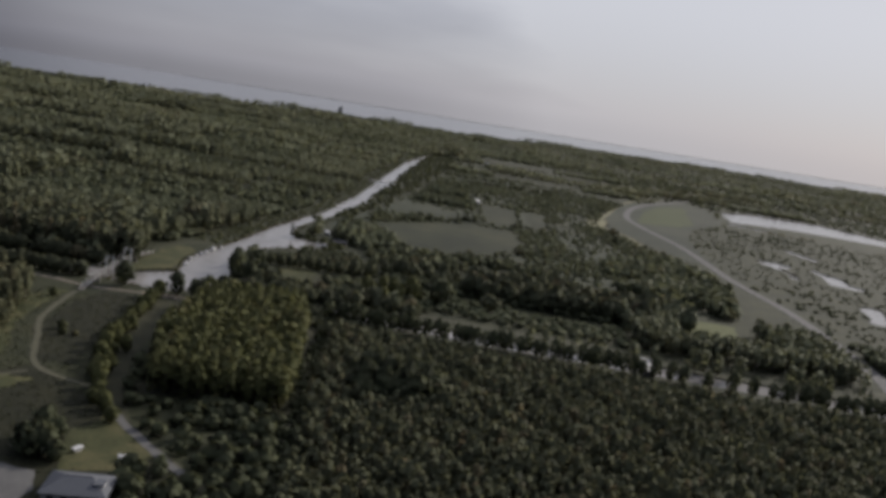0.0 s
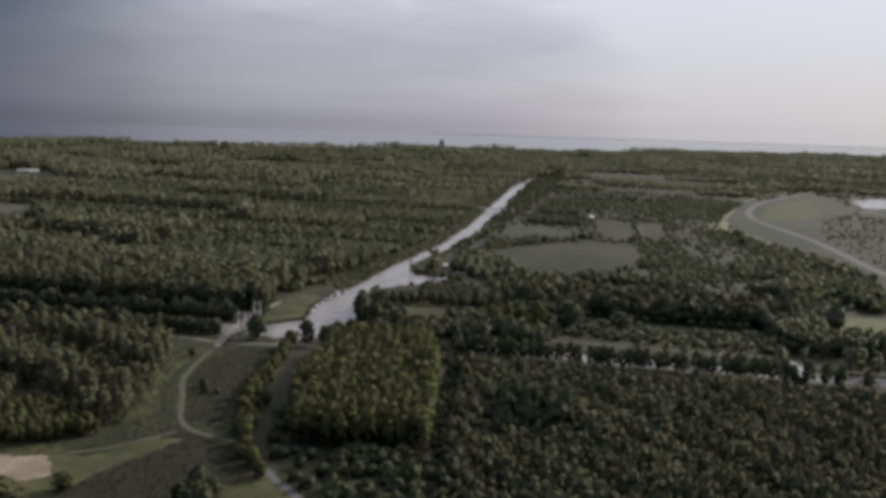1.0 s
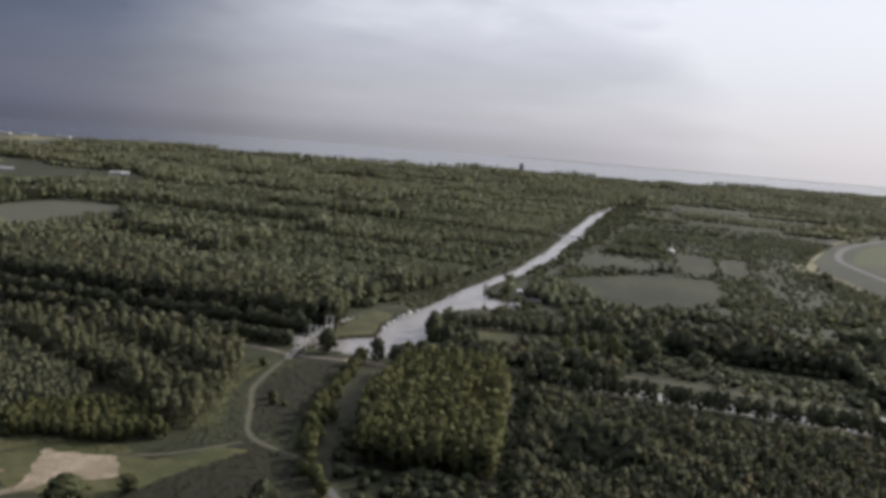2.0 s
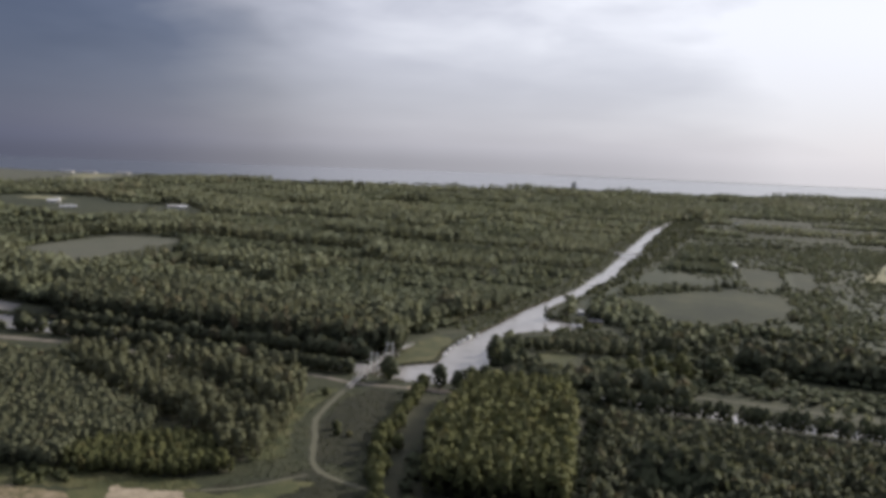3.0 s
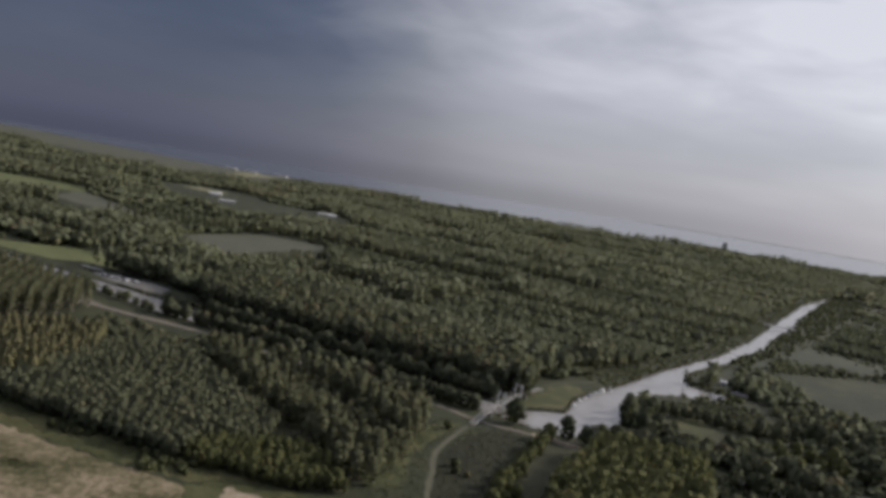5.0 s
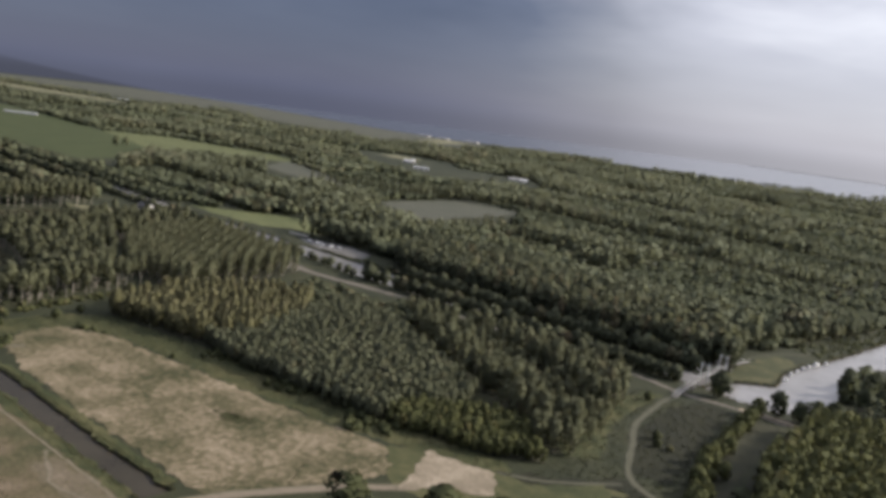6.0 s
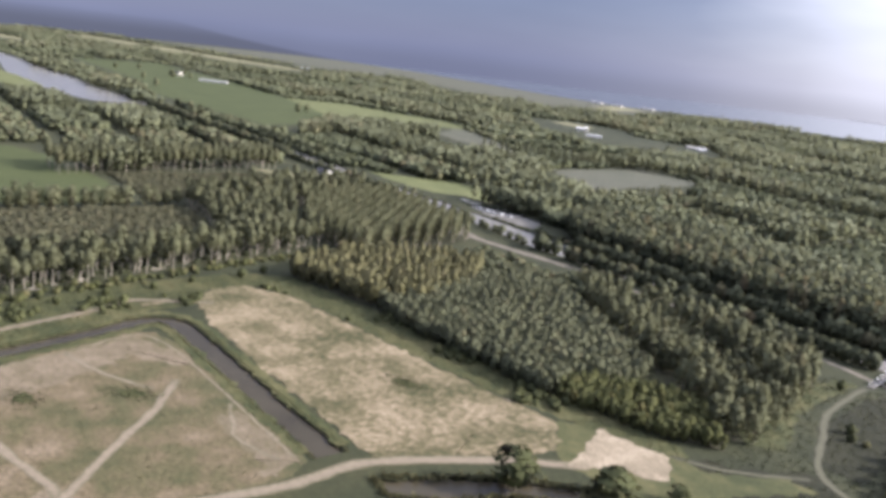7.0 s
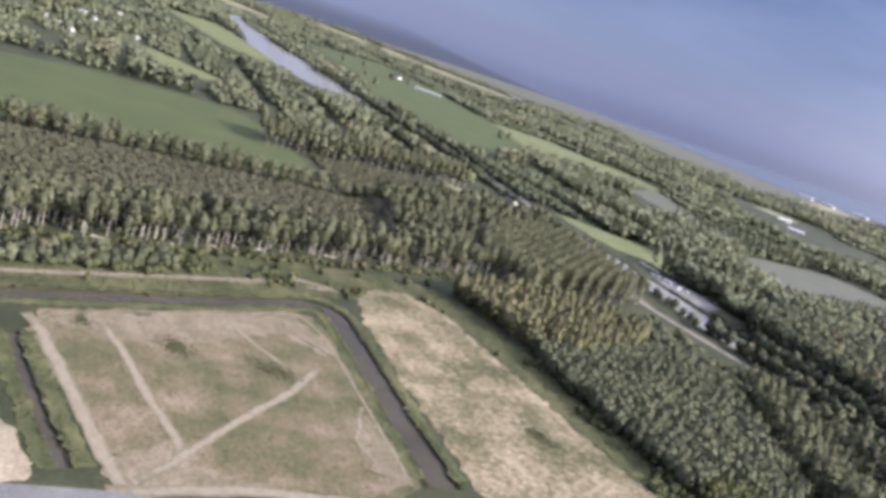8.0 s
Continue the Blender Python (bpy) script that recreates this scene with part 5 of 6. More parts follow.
def wide_woods():
    rng = np.random.default_rng(77)
    bands = ((0, 760, 5.4, 1), (760, 1300, 7.4, 2), (1300, 2100, 10.6, 3), (2100, 5200, 17.0, 3))
    for b, (r0, r1, sp, lod) in enumerate(bands):
        ext = min(r1, 4700)
        gx, gy = np.meshgrid(np.arange(-ext, min(ext, 1900), sp), np.arange(-500, min(ext, 3540), sp))
        g = np.c_[gx.ravel(), gy.ravel()]
        g += rng.normal(0, 0.3 * sp, g.shape)
        r = np.hypot(g[:, 0], g[:, 1])
        az = np.degrees(np.arctan2(-g[:, 0], g[:, 1]))
        g = g[(r > r0) & (r <= r1) & (az > -28) & (az < 99)]
        g = g[inside(COVER, g)]
        keep = clear_of(g)
        for poly in PLANTED:
            keep &= ~inside(poly, g)
        g = g[keep]
        # felling blocks: each with its own age, and rides between them
        bx, by = (g[:, 0] + 0.12 * g[:, 1]) / 150.0, (g[:, 1] - 440 + 0.04 * g[:, 0]) / (55.0 + 0.02 * r0)
        ix, iy = np.floor(bx).astype(int), np.floor(by).astype(int)
        hsh = (np.sin(ix * 12.9898 + iy * 78.233) * 43758.5453) % 1.0
        hs2 = (np.sin(ix * 39.346 + iy * 11.135) * 24634.6345) % 1.0
        ride = ((by - iy) < (0.12 + 0.16 * hs2 if r0 < 1300 else 0.06 + 0.08 * hs2)) | ((bx - ix) < 0.03)
        g, hsh, hs2 = g[~ride], hsh[~ride], hs2[~ride]
        grade = np.where(hsh < 0.4, 0.06, np.where(hsh < 0.62, 0.42, 0.72)) + 0.25 * hsh
        h = ((0.3 if r0 < 700 else 0.42) + (0.8 if r0 < 700 else 0.66) * grade) * rng.uniform(0.93, 1.07, len(g))
        if r0 >= 1300:
            h *= 0.95 + 0.28 * np.sin(g[:, 0] * 0.011 + 1.3 * np.sin(g[:, 0] * 0.0043)) * np.sin(g[:, 1] * 0.006 + 1) + 0.12 * np.sin(g[:, 0] * 0.041)
        h = np.where(inside([(-1000, 742), (-880, 716), (-838, 738), (-812, 764), (-786, 786), (-774, 830), (-770, 960), (-880, 960)], g), 0.45 * h, h)
        near_bank = (g[:, 0] > -420 + 0.06 * g[:, 1]) & (g[:, 1] > 600) & (g[:, 0] < -140)
        h = np.where(near_bank, 0.25 + 0.4 * h, h)
        tint = np.clip(0.0 + 0.8 * hs2 + rng.normal(0, 0.13, len(g)), 0, 1)
        east = g[:, 0] > -140 + 0.02 * g[:, 1]
        low = east & (g[:, 1] > 560) & (g[:, 1] < 1900) & ((hs2 < 0.72) | (g[:, 1] < 1050))
        hedge = ((by[~ride] - iy[~ride] < 0.24) | (bx[~ride] - ix[~ride] < 0.06)) & (hs2 < 0.5) & (g[:, 1] > 1050)
        hedge |= (g[:, 0] > 218) & (rng.random(len(g)) < 0.4)
        h = np.where(low, 0.3 * h + 0.1, np.where(east, h * 0.7, h))
        h = np.where((g[:, 0] > 225) & (g[:, 1] > 560) & (g[:, 1] < 1500), h * 0.45, h)
        stay = np.ones(len(g), bool)
        shrubby = low & ~hedge
        for poly in ([(-202, 428), (-158, 428), (-158, 475), (-202, 500)], [(-122, 452), (-80, 452), (-80, 500), (-90, 505), (-128, 510), (-124, 487)], [(-142, 500), (-60, 515), (-85, 600), (-140, 612)], [(-24, 430), (300, 428), (300, 449), (60, 453), (-20, 458)], [(25, 484), (80, 488), (80, 504), (30, 500)], [(222, 425), (234, 425), (242, 545), (236, 650), (216, 760), (206, 760), (214, 640), (230, 545)], [(122, 478), (182, 478), (186, 560), (138, 562)]):
            stay &= ~inside(poly, g)
        stay &= ~shrubby
        g, h, tint, hsh, low = g[stay], h[stay], tint[stay], hsh[stay], low[stay]
        up = (hsh > 0.62) & ~low
        k = 1.0 if lod == 1 else sp / 6.8
        for sel, kind, mat, lab in ((up, "tall_poplar", "haze_poplar", "tall poplar woods in blocks, leaf colour lifted for haze"), (~up, "oak", "haze_wood", "dark mixed woodland in blocks")):
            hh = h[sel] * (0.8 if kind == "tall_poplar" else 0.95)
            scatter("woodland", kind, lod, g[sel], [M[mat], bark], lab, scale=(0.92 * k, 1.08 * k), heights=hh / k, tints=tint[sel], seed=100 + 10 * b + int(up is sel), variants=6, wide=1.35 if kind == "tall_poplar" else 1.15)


wide_woods()

p = fill([(-138, 508), (-60, 518), (-84, 575), (-100, 578), (-130, 560)], 3.6, 71, 0.35)
p = p[clear_of(p)]
scatter("low_scrub", "shrub", 1, p, [M["wood"], bark], "low scrub round the small harbour", heights=np.random.default_rng(71).uniform(0.2, 0.6, len(p)), seed=71, category="scrub", wide=1.3)
p = fill(CANAL_EDGE_W, 3.4, 72, 0.35)
p = p[(p[:, 1] > 540) & np.all([~inside(w[1], p) for w in WATERS], axis=0)]
p = p[np.random.default_rng(72).random(len(p)) < 0.6]
scatter("bank_scrub", "shrub", 2, p, [M["shrub"], bark], "low grass and scrub along the canal's west bank", heights=np.random.default_rng(73).uniform(0.1, 0.3, len(p)), seed=72, category="scrub", wide=1.6)
# low scrub on the east bank of the canal
p = fill(CANAL_EDGE_E, 4.5, 45, 0.35)
p = p[np.random.default_rng(46).random(len(p)) < np.where(p[:, 1] > 760, 0.4, 1.0)]
p = p[np.all([~inside(w[1], p) for w in WATERS], axis=0)]
scatter("bank_scrub", "shrub", 2, p, [M["shrub"], bark], "low scrub along the canal's edge", heights=np.where((p[:, 1] > 620) & (p[:, 1] < 740), 0.3, 1.0) * np.random.default_rng(45).uniform(0.3, 0.9, len(p)), seed=45, category="scrub")

# ---------------------------------------------------------------- single trees


front = along([(-360, -26), (-381, 10), (-393, 51), (-416, 129), (-435, 195), (-453, 252)], 5.2, 60, 2.4)
plant([tree_thing("poplar", "poplar", "tall poplar with a bare pale trunk at the wood edge", 200 + k, "poplars at the wood edge") for k in range(5)], [(x, y, h) for (x, y), h in zip(front, np.random.default_rng(60).choice((0.62, 0.72, 0.8, 0.86, 0.92), len(front)))], 1)
plant([tree_thing("round", "willow", "dark round tree at the end of the mooring basin", 210 + k, "trees by the basin") for k in range(3)],
      [(-145, 400, 0.95), (-136, 402, 0.95, 1.1), (-130, 405, 0.9, 1.1), (-125, 412, 0.95, 1.1)], 2)
plant([tree_thing("round", "olive", "pale leafy bush at the end of the tree row", 216)], [(-151, 391, 0.75, 0.9)], 16, (1, 1))
plant([tree_thing("oak", "willow", "broad dark willow beside the canal", 220 + k, "willows by the canal") for k in range(3)],
      [(-138, 470, 1.05), (-129, 478, 1.0), (-134, 458, 1.0), (-126, 466, 0.95), (-130, 492, 0.9), (-122, 446, 0.85), (-118, 458, 0.8), (-142, 486, 0.8)], 3)
plant([tree_thing("round", "wood", "round tree in the harbour row", 230 + k, "trees round the harbour") for k in range(3)],
      [(-128 + 6.2 * k, 508 + 0.8 * k, 0.72) for k in range(8)] + [(-112, 626, 0.8), (-104, 632, 0.8), (-98, 624, 0.7)], 4)
plant([tree_thing("tall_poplar", "willow", "slim dark cypress-shaped tree on the harbour point", 240)], [(-141, 607, 0.5)], 5)
plant([tree_thing("oak", "shrub", "round bushy tree beside the pond", 250), tree_thing("oak", "shrub", "low round bush beside the pond", 251)], [(-183, 174, 0.95, 1.5), (-167, 198, 0.68, 1.45), (-156, 214, 0.4, 0.8)], 6, (1, 1))
plant([tree_thing("round", "willow", "dark round tree beside the bridge ramp", 252)], [(-174, 401, 1.15, 1.2)], 7, (1, 1))
row = np.concatenate([along([(-150, 388), (-146, 356), (-137, 310), (-127, 280), (-112, 252), (-100, 236)], 4.6, 61, 1.0), along([(-145, 372), (-141, 340), (-131, 300), (-121, 276)], 6.0, 62, 1.6)])
plant([tree_thing("round", "olive", "young leafy tree in a row above the ditch", 260 + k, "trees along the ditch") for k in range(4)], [(x, y, 0.6) for x, y in row], 8, (0.7, 1.2))
row = along([(-209, 500), (-208, 520), (-205, 560), (-200, 610)], 6.0, 62, 1.4)
plant([tree_thing("oak", "wood", "leafy tree at the wood edge above the lawn", 270 + k, "trees above the lawn") for k in range(3)], [(x, y, 0.95) for x, y in row], 9)
plant([tree_thing("oak", "wood", "lone dark tree on the wide meadow", 280 + k, "lone trees on the meadow", 1) for k in range(3)],
      [(-2008, 576), (-1768, 562), (-1591, 530), (-1881, 656), (-1862, 691), (-1975, 720), (-1850, 650), (-1250, 640), (-1262, 662), (-2050, 640)], 10)
plant([tree_thing("round", "olive", "bright round tree behind the tow path", 310 + k, "bright trees behind the tow path") for k in range(3)],
      [(-66, 462, 0.85), (-56, 466, 0.9), (-47, 460, 0.85), (-38, 466, 0.95), (-30, 472, 0.95), (-60, 476, 0.9), (-44, 480, 1.0), (-34, 486, 1.0), (-52, 490, 0.95)], 13)
plant([tree_thing("oak", "willow", "big dark oval tree behind the tow path", 314)], [(-16, 476, 1.15, 1.7)], 14, (1, 1))
plant([tree_thing("oak", "wood", "low round tree beside the tow path", 315)], [(14, 482, 0.75, 1.3)], 15, (1, 1))
p = fill([(-6, 508), (30, 506), (80, 508), (112, 512), (118, 540), (60, 556), (0, 545)], 5.6, 65, 0.3)
scatter("woodland", "oak", 0, p, [M["wood"], bark], "dense dark rounded wood behind the tow path", heights=np.random.default_rng(65).uniform(0.85, 1.05, len(p)), seed=65)
rng = np.random.default_rng(63)
group_e = fill([(-112, 460), (-100, 476), (-78, 500), (-60, 520), (-12, 508), (-8, 545), (-60, 540), (-104, 500)], 9, 64, 0.3)
plant([tree_thing("oak", "wood", "round leafy tree behind the tow path", 290 + k, "trees behind the tow path") for k in range(4)], [(x, y, 0.8) for x, y in group_e if rng.random() < 0.75 and not (x < -74 and y < 506)], 11)
plant([tree_thing("shrub", "reed", "pale dry bush inside the path's bend", 330)], [(-153, 313, 0.5, 0.7)], 17, (1, 1))
plant([tree_thing("shrub", "shrub", "low bush on the rough grass", 300 + k, "bushes on the rough grass") for k in range(3)],
      [(-162, 319, 0.9), (-158, 312, 0.7), (-190, 362, 1.1)] +
      [(-354 - 0.42 * k + (k * 7) % 9, 14 + 2.4 * k, 0.85) for k in range(22)] + [(-392, 118, 0.8), (-396, 140, 0.7), (-384, 96, 0.8), (-402, 160, 0.8), (-405, 186, 0.9), (-410, 200, 1.0)], 12)

# ---------------------------------------------------------------- suspension bridge


def suspension_bridge():
    near_end, far_end = Vector((-185.5, 378, 0.2)), Vector((-194.5, 482, 0.4))
    tower_a, tower_b = 0.35, 0.6
    ob = empty("footbridge", Matrix.Translation((near_end.x, near_end.y, 0)))
    axis = (far_end - near_end)
    axis.z = 0
    length = axis.length
    axis.normalize()
    side = Vector((axis.y, -axis.x, 0))

    def at(t, off=0.0, dz=0.0):
        z = 3.4 * max(0.0, min(1.0, t / 0.26)) * max(0.0, min(1.0, (1 - t) / 0.34)) ** 1.0 + 0.25
        return axis * (length * t) + side * off + Vector((0, 0, z + dz))

    steps = 26
    for k in range(steps):
        bm = bmesh.new()
        a, b = k / steps, (k + 0.97) / steps
        vs = [bm.verts.new(at(t, o, d)) for t in (a, b) for o in (-1.3, 1.3) for d in (-0.24, 0)]
        bmesh.ops.convex_hull(bm, input=vs)
        part("deck_panel", bm, M["deck"], ob)
    for o in (-1.3, 1.3):
        bm = bmesh.new()
        for k in range(steps):
            rod(bm, at(k / steps, o, 1.05), at((k + 1) / steps, o, 1.05), 0.045, seg=5)
            rod(bm, at(k / steps, o, 0.55), at((k + 1) / steps, o, 0.55), 0.03, seg=4)
        part("handrail", bm, M["steel"], ob, "pale steel handrail")
        bm = bmesh.new()
        for k in range(steps + 1):
            rod(bm, at(k / steps, o, 0), at(k / steps, o, 1.1), 0.035, seg=4)
        part("railing_post", bm, M["steel"], ob)
    for t in (tower_a, tower_b):
        base = at(t)
        pylon = part("pylon", bmesh.new(), M["steel"], ob, "pale steel portal pylon")
        for o in (-2.1, 2.1):
            bm = bmesh.new()
            foot = axis * (length * t) + side * o + Vector((0, 0, -1.5))
            rod(bm, foot, base + side * (o * 0.86) + Vector((0, 0, 6.9)), 0.36, 0.27, seg=8)
            part("leg", bm, M["steel"], pylon)
        for h, w in ((6.0, 1.9), (-0.6, 2.1)):
            bm = bmesh.new()
            c = base + Vector((0, 0, h))
            box(bm, c.x, c.y, c.z, 2 * w, 0.3, 0.3, math.atan2(side.y, side.x), 0.06)
            part("crossbeam", bm, M["steel"], pylon)
    for o in (-1.8, 1.8):
        bm = bmesh.new()
        ta, tb = at(tower_a, o, 5.8), at(tower_b, o, 5.8)
        rod(bm, at(0.06, o, 0.2), ta, 0.03, seg=4)
        rod(bm, tb, at(0.84, o, 0.2), 0.03, seg=4)
        n, last = 12, ta
        for k in range(1, n + 1):
            f = k / n
            q = ta.lerp(tb, f) - Vector((0, 0, 4.2 * 4 * f * (1 - f)))
            rod(bm, last, q, 0.03, seg=4)
            last = q
        part("main_cable", bm, M["steel"], ob)
        bm = bmesh.new()
        for k in range(1, n):
            f = k / n
            t = tower_a + (tower_b - tower_a) * f
            q = ta.lerp(tb, f) - Vector((0, 0, 4.2 * 4 * f * (1 - f)))
            rod(bm, q, at(t, o, 0.1), 0.02, seg=4)
        part("hanger", bm, M["steel"], ob)
    for t in (0.2, 0.7):
        bm = bmesh.new()
        c = at(t)
        box(bm, c.x, c.y, c.z / 2 - 0.3, 3.4, 0.8, c.z, math.atan2(side.y, side.x), 0.08)
        part("pier", bm, M["concrete"], ob, "grey concrete pier")
    tagged(ob, "pale steel suspension footbridge over the side canal", "bridge")


suspension_bridge()


def flat_bridge(x, y, length, rz, label):
    ob = empty("road_bridge", Matrix.Translation((x, y, 0)) @ Matrix.Rotation(rz, 4, "Z"))
    bm = bmesh.new()
    box(bm, 0, 0, 2.6, length, 5.0, 0.8, 0, 0.1)
    part("deck", bm, M["concrete"], ob)
    for s in (-1, 1):
        bm = bmesh.new()
        for k in range(9):
            box(bm, -length / 2 + length * k / 8, s * 2.4, 3.4, 0.15, 0.15, 1.0)
        box(bm, 0, s * 2.4, 3.9, length, 0.15, 0.12)
        part("railing", bm, M["steel"], ob)
        bm = bmesh.new()
        box(bm, s * (length / 2 - 3), 0, 0.4, 2.4, 4.6, 4.0, 0, 0.1)
        part("abutment", bm, M["concrete"], ob)
    tagged(ob, label, "bridge")


flat_bridge(-147, 1056, 34, 0.08, "low concrete bridge across the canal")
flat_bridge(99.5, 416, 24, math.pi / 2, "small grey bridge across the narrow canal")

# ---------------------------------------------------------------- boats


def boat(hull_mat, size, label, m):
    ob = empty("motor_boat", m)
    bm = bmesh.new()
    rings = []
    for t, w, sheer in ((-1, 0.8, 0.0), (-0.5, 1.0, 0.0), (0.1, 1.0, 0.05), (0.6, 0.72, 0.15), (0.9, 0.3, 0.28), (1.02, 0.04, 0.34)):
        ring = []
        for u, z in ((-1, 1.0), (-0.82, 0.2), (0, -0.3), (0.82, 0.2), (1, 1.0)):
            ring.append(bm.verts.new((t * size / 2, u * w * size * 0.17, (z + sheer) * size * 0.11)))
        rings.append(ring)
    for a, b in zip(rings, rings[1:]):
        for i in range(4):
            bm.faces.new((a[i], a[i + 1], b[i + 1], b[i]))
        bm.faces.new((a[4], a[0], b[0], b[4]))
    bm.faces.new(rings[0][::-1])
    bmesh.ops.recalc_face_normals(bm, faces=bm.faces[:])
    part("hull", bm, hull_mat, ob)
    bm = bmesh.new()
    vs = box(bm, -size * 0.06, 0, size * 0.18, size * 0.46, size * 0.25, size * 0.16, 0, 0.08)
    part("cabin", bm, M["white"], ob)
    bm = bmesh.new()
    box(bm, -size * 0.06, 0, size * 0.2, size * 0.4, size * 0.258, size * 0.05)
    part("window_band", bm, M["glass"], ob, "dark cabin windows")
    bm = bmesh.new()
    box(bm, -size * 0.1, 0, size * 0.275, size * 0.3, size * 0.22, size * 0.03, 0, 0.04)
    part("cabin_roof", bm, M["white"], ob)
    return tagged(ob, label, "boat", "boats moored in the basin")


for k, (x, y, a, sz) in enumerate([(-168, 470, 100, 4.5), (-170.5, 484, 92, 5), (-171, 494, 95, 4.5), (-171, 503, 80, 5), (-170.5, 511, 85, 5), (-169.5, 520, 85, 7.5), (-168, 531, 88, 5)]):
    boat(M["hull_blue"] if k == 3 else M["white"], sz, "dark blue motor cruiser moored at the lawn" if k == 3 else "white motor cruiser moored at the lawn", pose(x, y, -0.45, 0, 0, a))
for k, (x, y, a, sz) in enumerate(((-549, 451, 10, 5.5), (-541, 453, 100, 5), (-534, 452, 15, 6), (-526, 455, 95, 5), (-519, 457, 20, 5))):
    boat(M["white"], sz, "small white boat moored in the marina", pose(x, y, -0.45, 0, 0, a))
for x, y, a, sz in ((-112, 592, 10, 8), (-118, 596, 100, 6)):
    boat(M["white"], sz, "white barge moored in the small harbour", pose(x, y, -0.45, 0, 0, a))



def jetty(x0, y0, x1, y1):
    """A low pale landing stage on posts."""
    a, b = Vector((x0, y0, 0)), Vector((x1, y1, 0))
    d = b - a
    ob = empty("jetty", Matrix.Translation(a) @ Matrix.Rotation(math.atan2(d.y, d.x), 4, "Z"))
    n = int(d.length / 1.5)
    for k in range(n):
        bm = bmesh.new()
        box(bm, (k + 0.5) * d.length / n, 0, 0.42, d.length / n * 0.96, 3.0, 0.14, 0, 0.02)
        part("deck_board", bm, M["concrete"], ob)
    for k in range(4):
        for s in (-1.3, 1.3):
            bm = bmesh.new()
            rod(bm, (d.length * (k + 0.5) / 4, s, -0.9), (d.length * (k + 0.5) / 4, s, 0.7), 0.14, 0.13, 7)
            part("post", bm, M["timber"], ob)
    tagged(ob, "pale landing stage at the end of the marina", "jetty")


jetty(-584, 458, -562, 461)

# ---------------------------------------------------------------- buildings


def barn(name, x, y, rz, length, width, wall_h, roof_h, wall_mat, roof_mat, label, windows=3):
    ob = empty(name, pose(x, y, 0.05, 0, 0, rz))
    bm = bmesh.new()
    hl, hw = length / 2, width / 2
    section = [(-hw, 0), (hw, 0), (hw, wall_h), (0, wall_h + roof_h), (-hw, wall_h)]
    ends = [[bm.verts.new((sx * hl, yy, zz)) for yy, zz in section] for sx in (-1, 1)]
    for i in range(5):
        bm.faces.new((ends[0][i], ends[0][(i + 1) % 5], ends[1][(i + 1) % 5], ends[1][i]))
    bm.faces.new(ends[0][::-1])
    bm.faces.new(ends[1])
    bmesh.ops.recalc_face_normals(bm, faces=bm.faces[:])
    part("wall", bm, wall_mat, ob)
    for s in (-1, 1):
        bm = bmesh.new()
        run = math.hypot(hw + 0.4, roof_h)
        ang = math.atan2(roof_h, hw)
        bmesh.ops.create_cube(bm, size=1, matrix=Matrix.Translation((0, s * hw / 2, wall_h + roof_h / 2 + 0.15)) @ Matrix.Rotation(-s * ang, 4, "X") @ Matrix.Diagonal((length + 0.8, run + 0.3, 0.2, 1)))
        part("roof", bm, roof_mat, ob)
    bm = bmesh.new()
    box(bm, hl + 0.03, 0, wall_h * 0.4, 0.1, width * 0.4, wall_h * 0.8, 0, 0.02)
    part("door", bm, M["timber"], ob)
    for k in range(windows):
        for s in (-1, 1):
            bm = bmesh.new()
            box(bm, -hl + length * (k + 0.5) / windows, s * (hw + 0.03), wall_h * 0.6, min(2.0, length / windows * 0.5), 0.1, wall_h * 0.35, 0, 0.02)
            part("window", bm, M["glass"], ob)
    return tagged(ob, label, "building")


barn("barn", -1218, 1231, 40, 18, 11, 4.5, 2.2, M["wall"], M["roof_white"], "farm barn with a gleaming pale roof")
barn("barn", -1225, 1250, 130, 16, 10, 5, 2.5, M["wall"], M["roof_white"], "farm barn with a gleaming pale roof")
barn("shed", -1111, 1157, 45, 28, 8, 3.5, 1.2, M["wall"], M["roof_white"], "long low shed with a pale roof")
barn("barn", -969, 1280, 50, 16, 9, 4, 2, M["wall"], M["roof_white"], "small farm barn with a pale roof")
barn("barn", -995, 1290, 50, 24, 9, 3.5, 1.5, M["wall"], M["concrete"], "grey farm shed beside a barn")
barn("greenhouse", -2885, 1485, 20, 80, 22, 5, 2, M["wall"], M["roof_white"], "long pale greenhouse beside the far road")
barn("greenhouse", -1815, 725, 50, 62, 7, 2.6, 1, M["wall"], M["roof_white"], "long low pale shed across the meadow")
barn("house", -1975, 705, 15, 18, 11, 4.5, 3.5, M["wall"], M["roof_dark"], "dark-roofed farmhouse on the meadow")
barn("house", -1591, 1363, 15, 14, 10, 4, 3, M["wall"], M["roof_white"], "pale farmhouse at the wood edge")
barn("cabin", -118, 640, 20, 11, 5, 2.6, 1, M["wall"], M["roof_white"], "pale cabin behind the harbour")
barn("cabin", -104, 606, 5, 10, 6, 2.6, 1.4, M["timber"], M["roof_dark"], "dark timber boathouse at the harbour", 2)


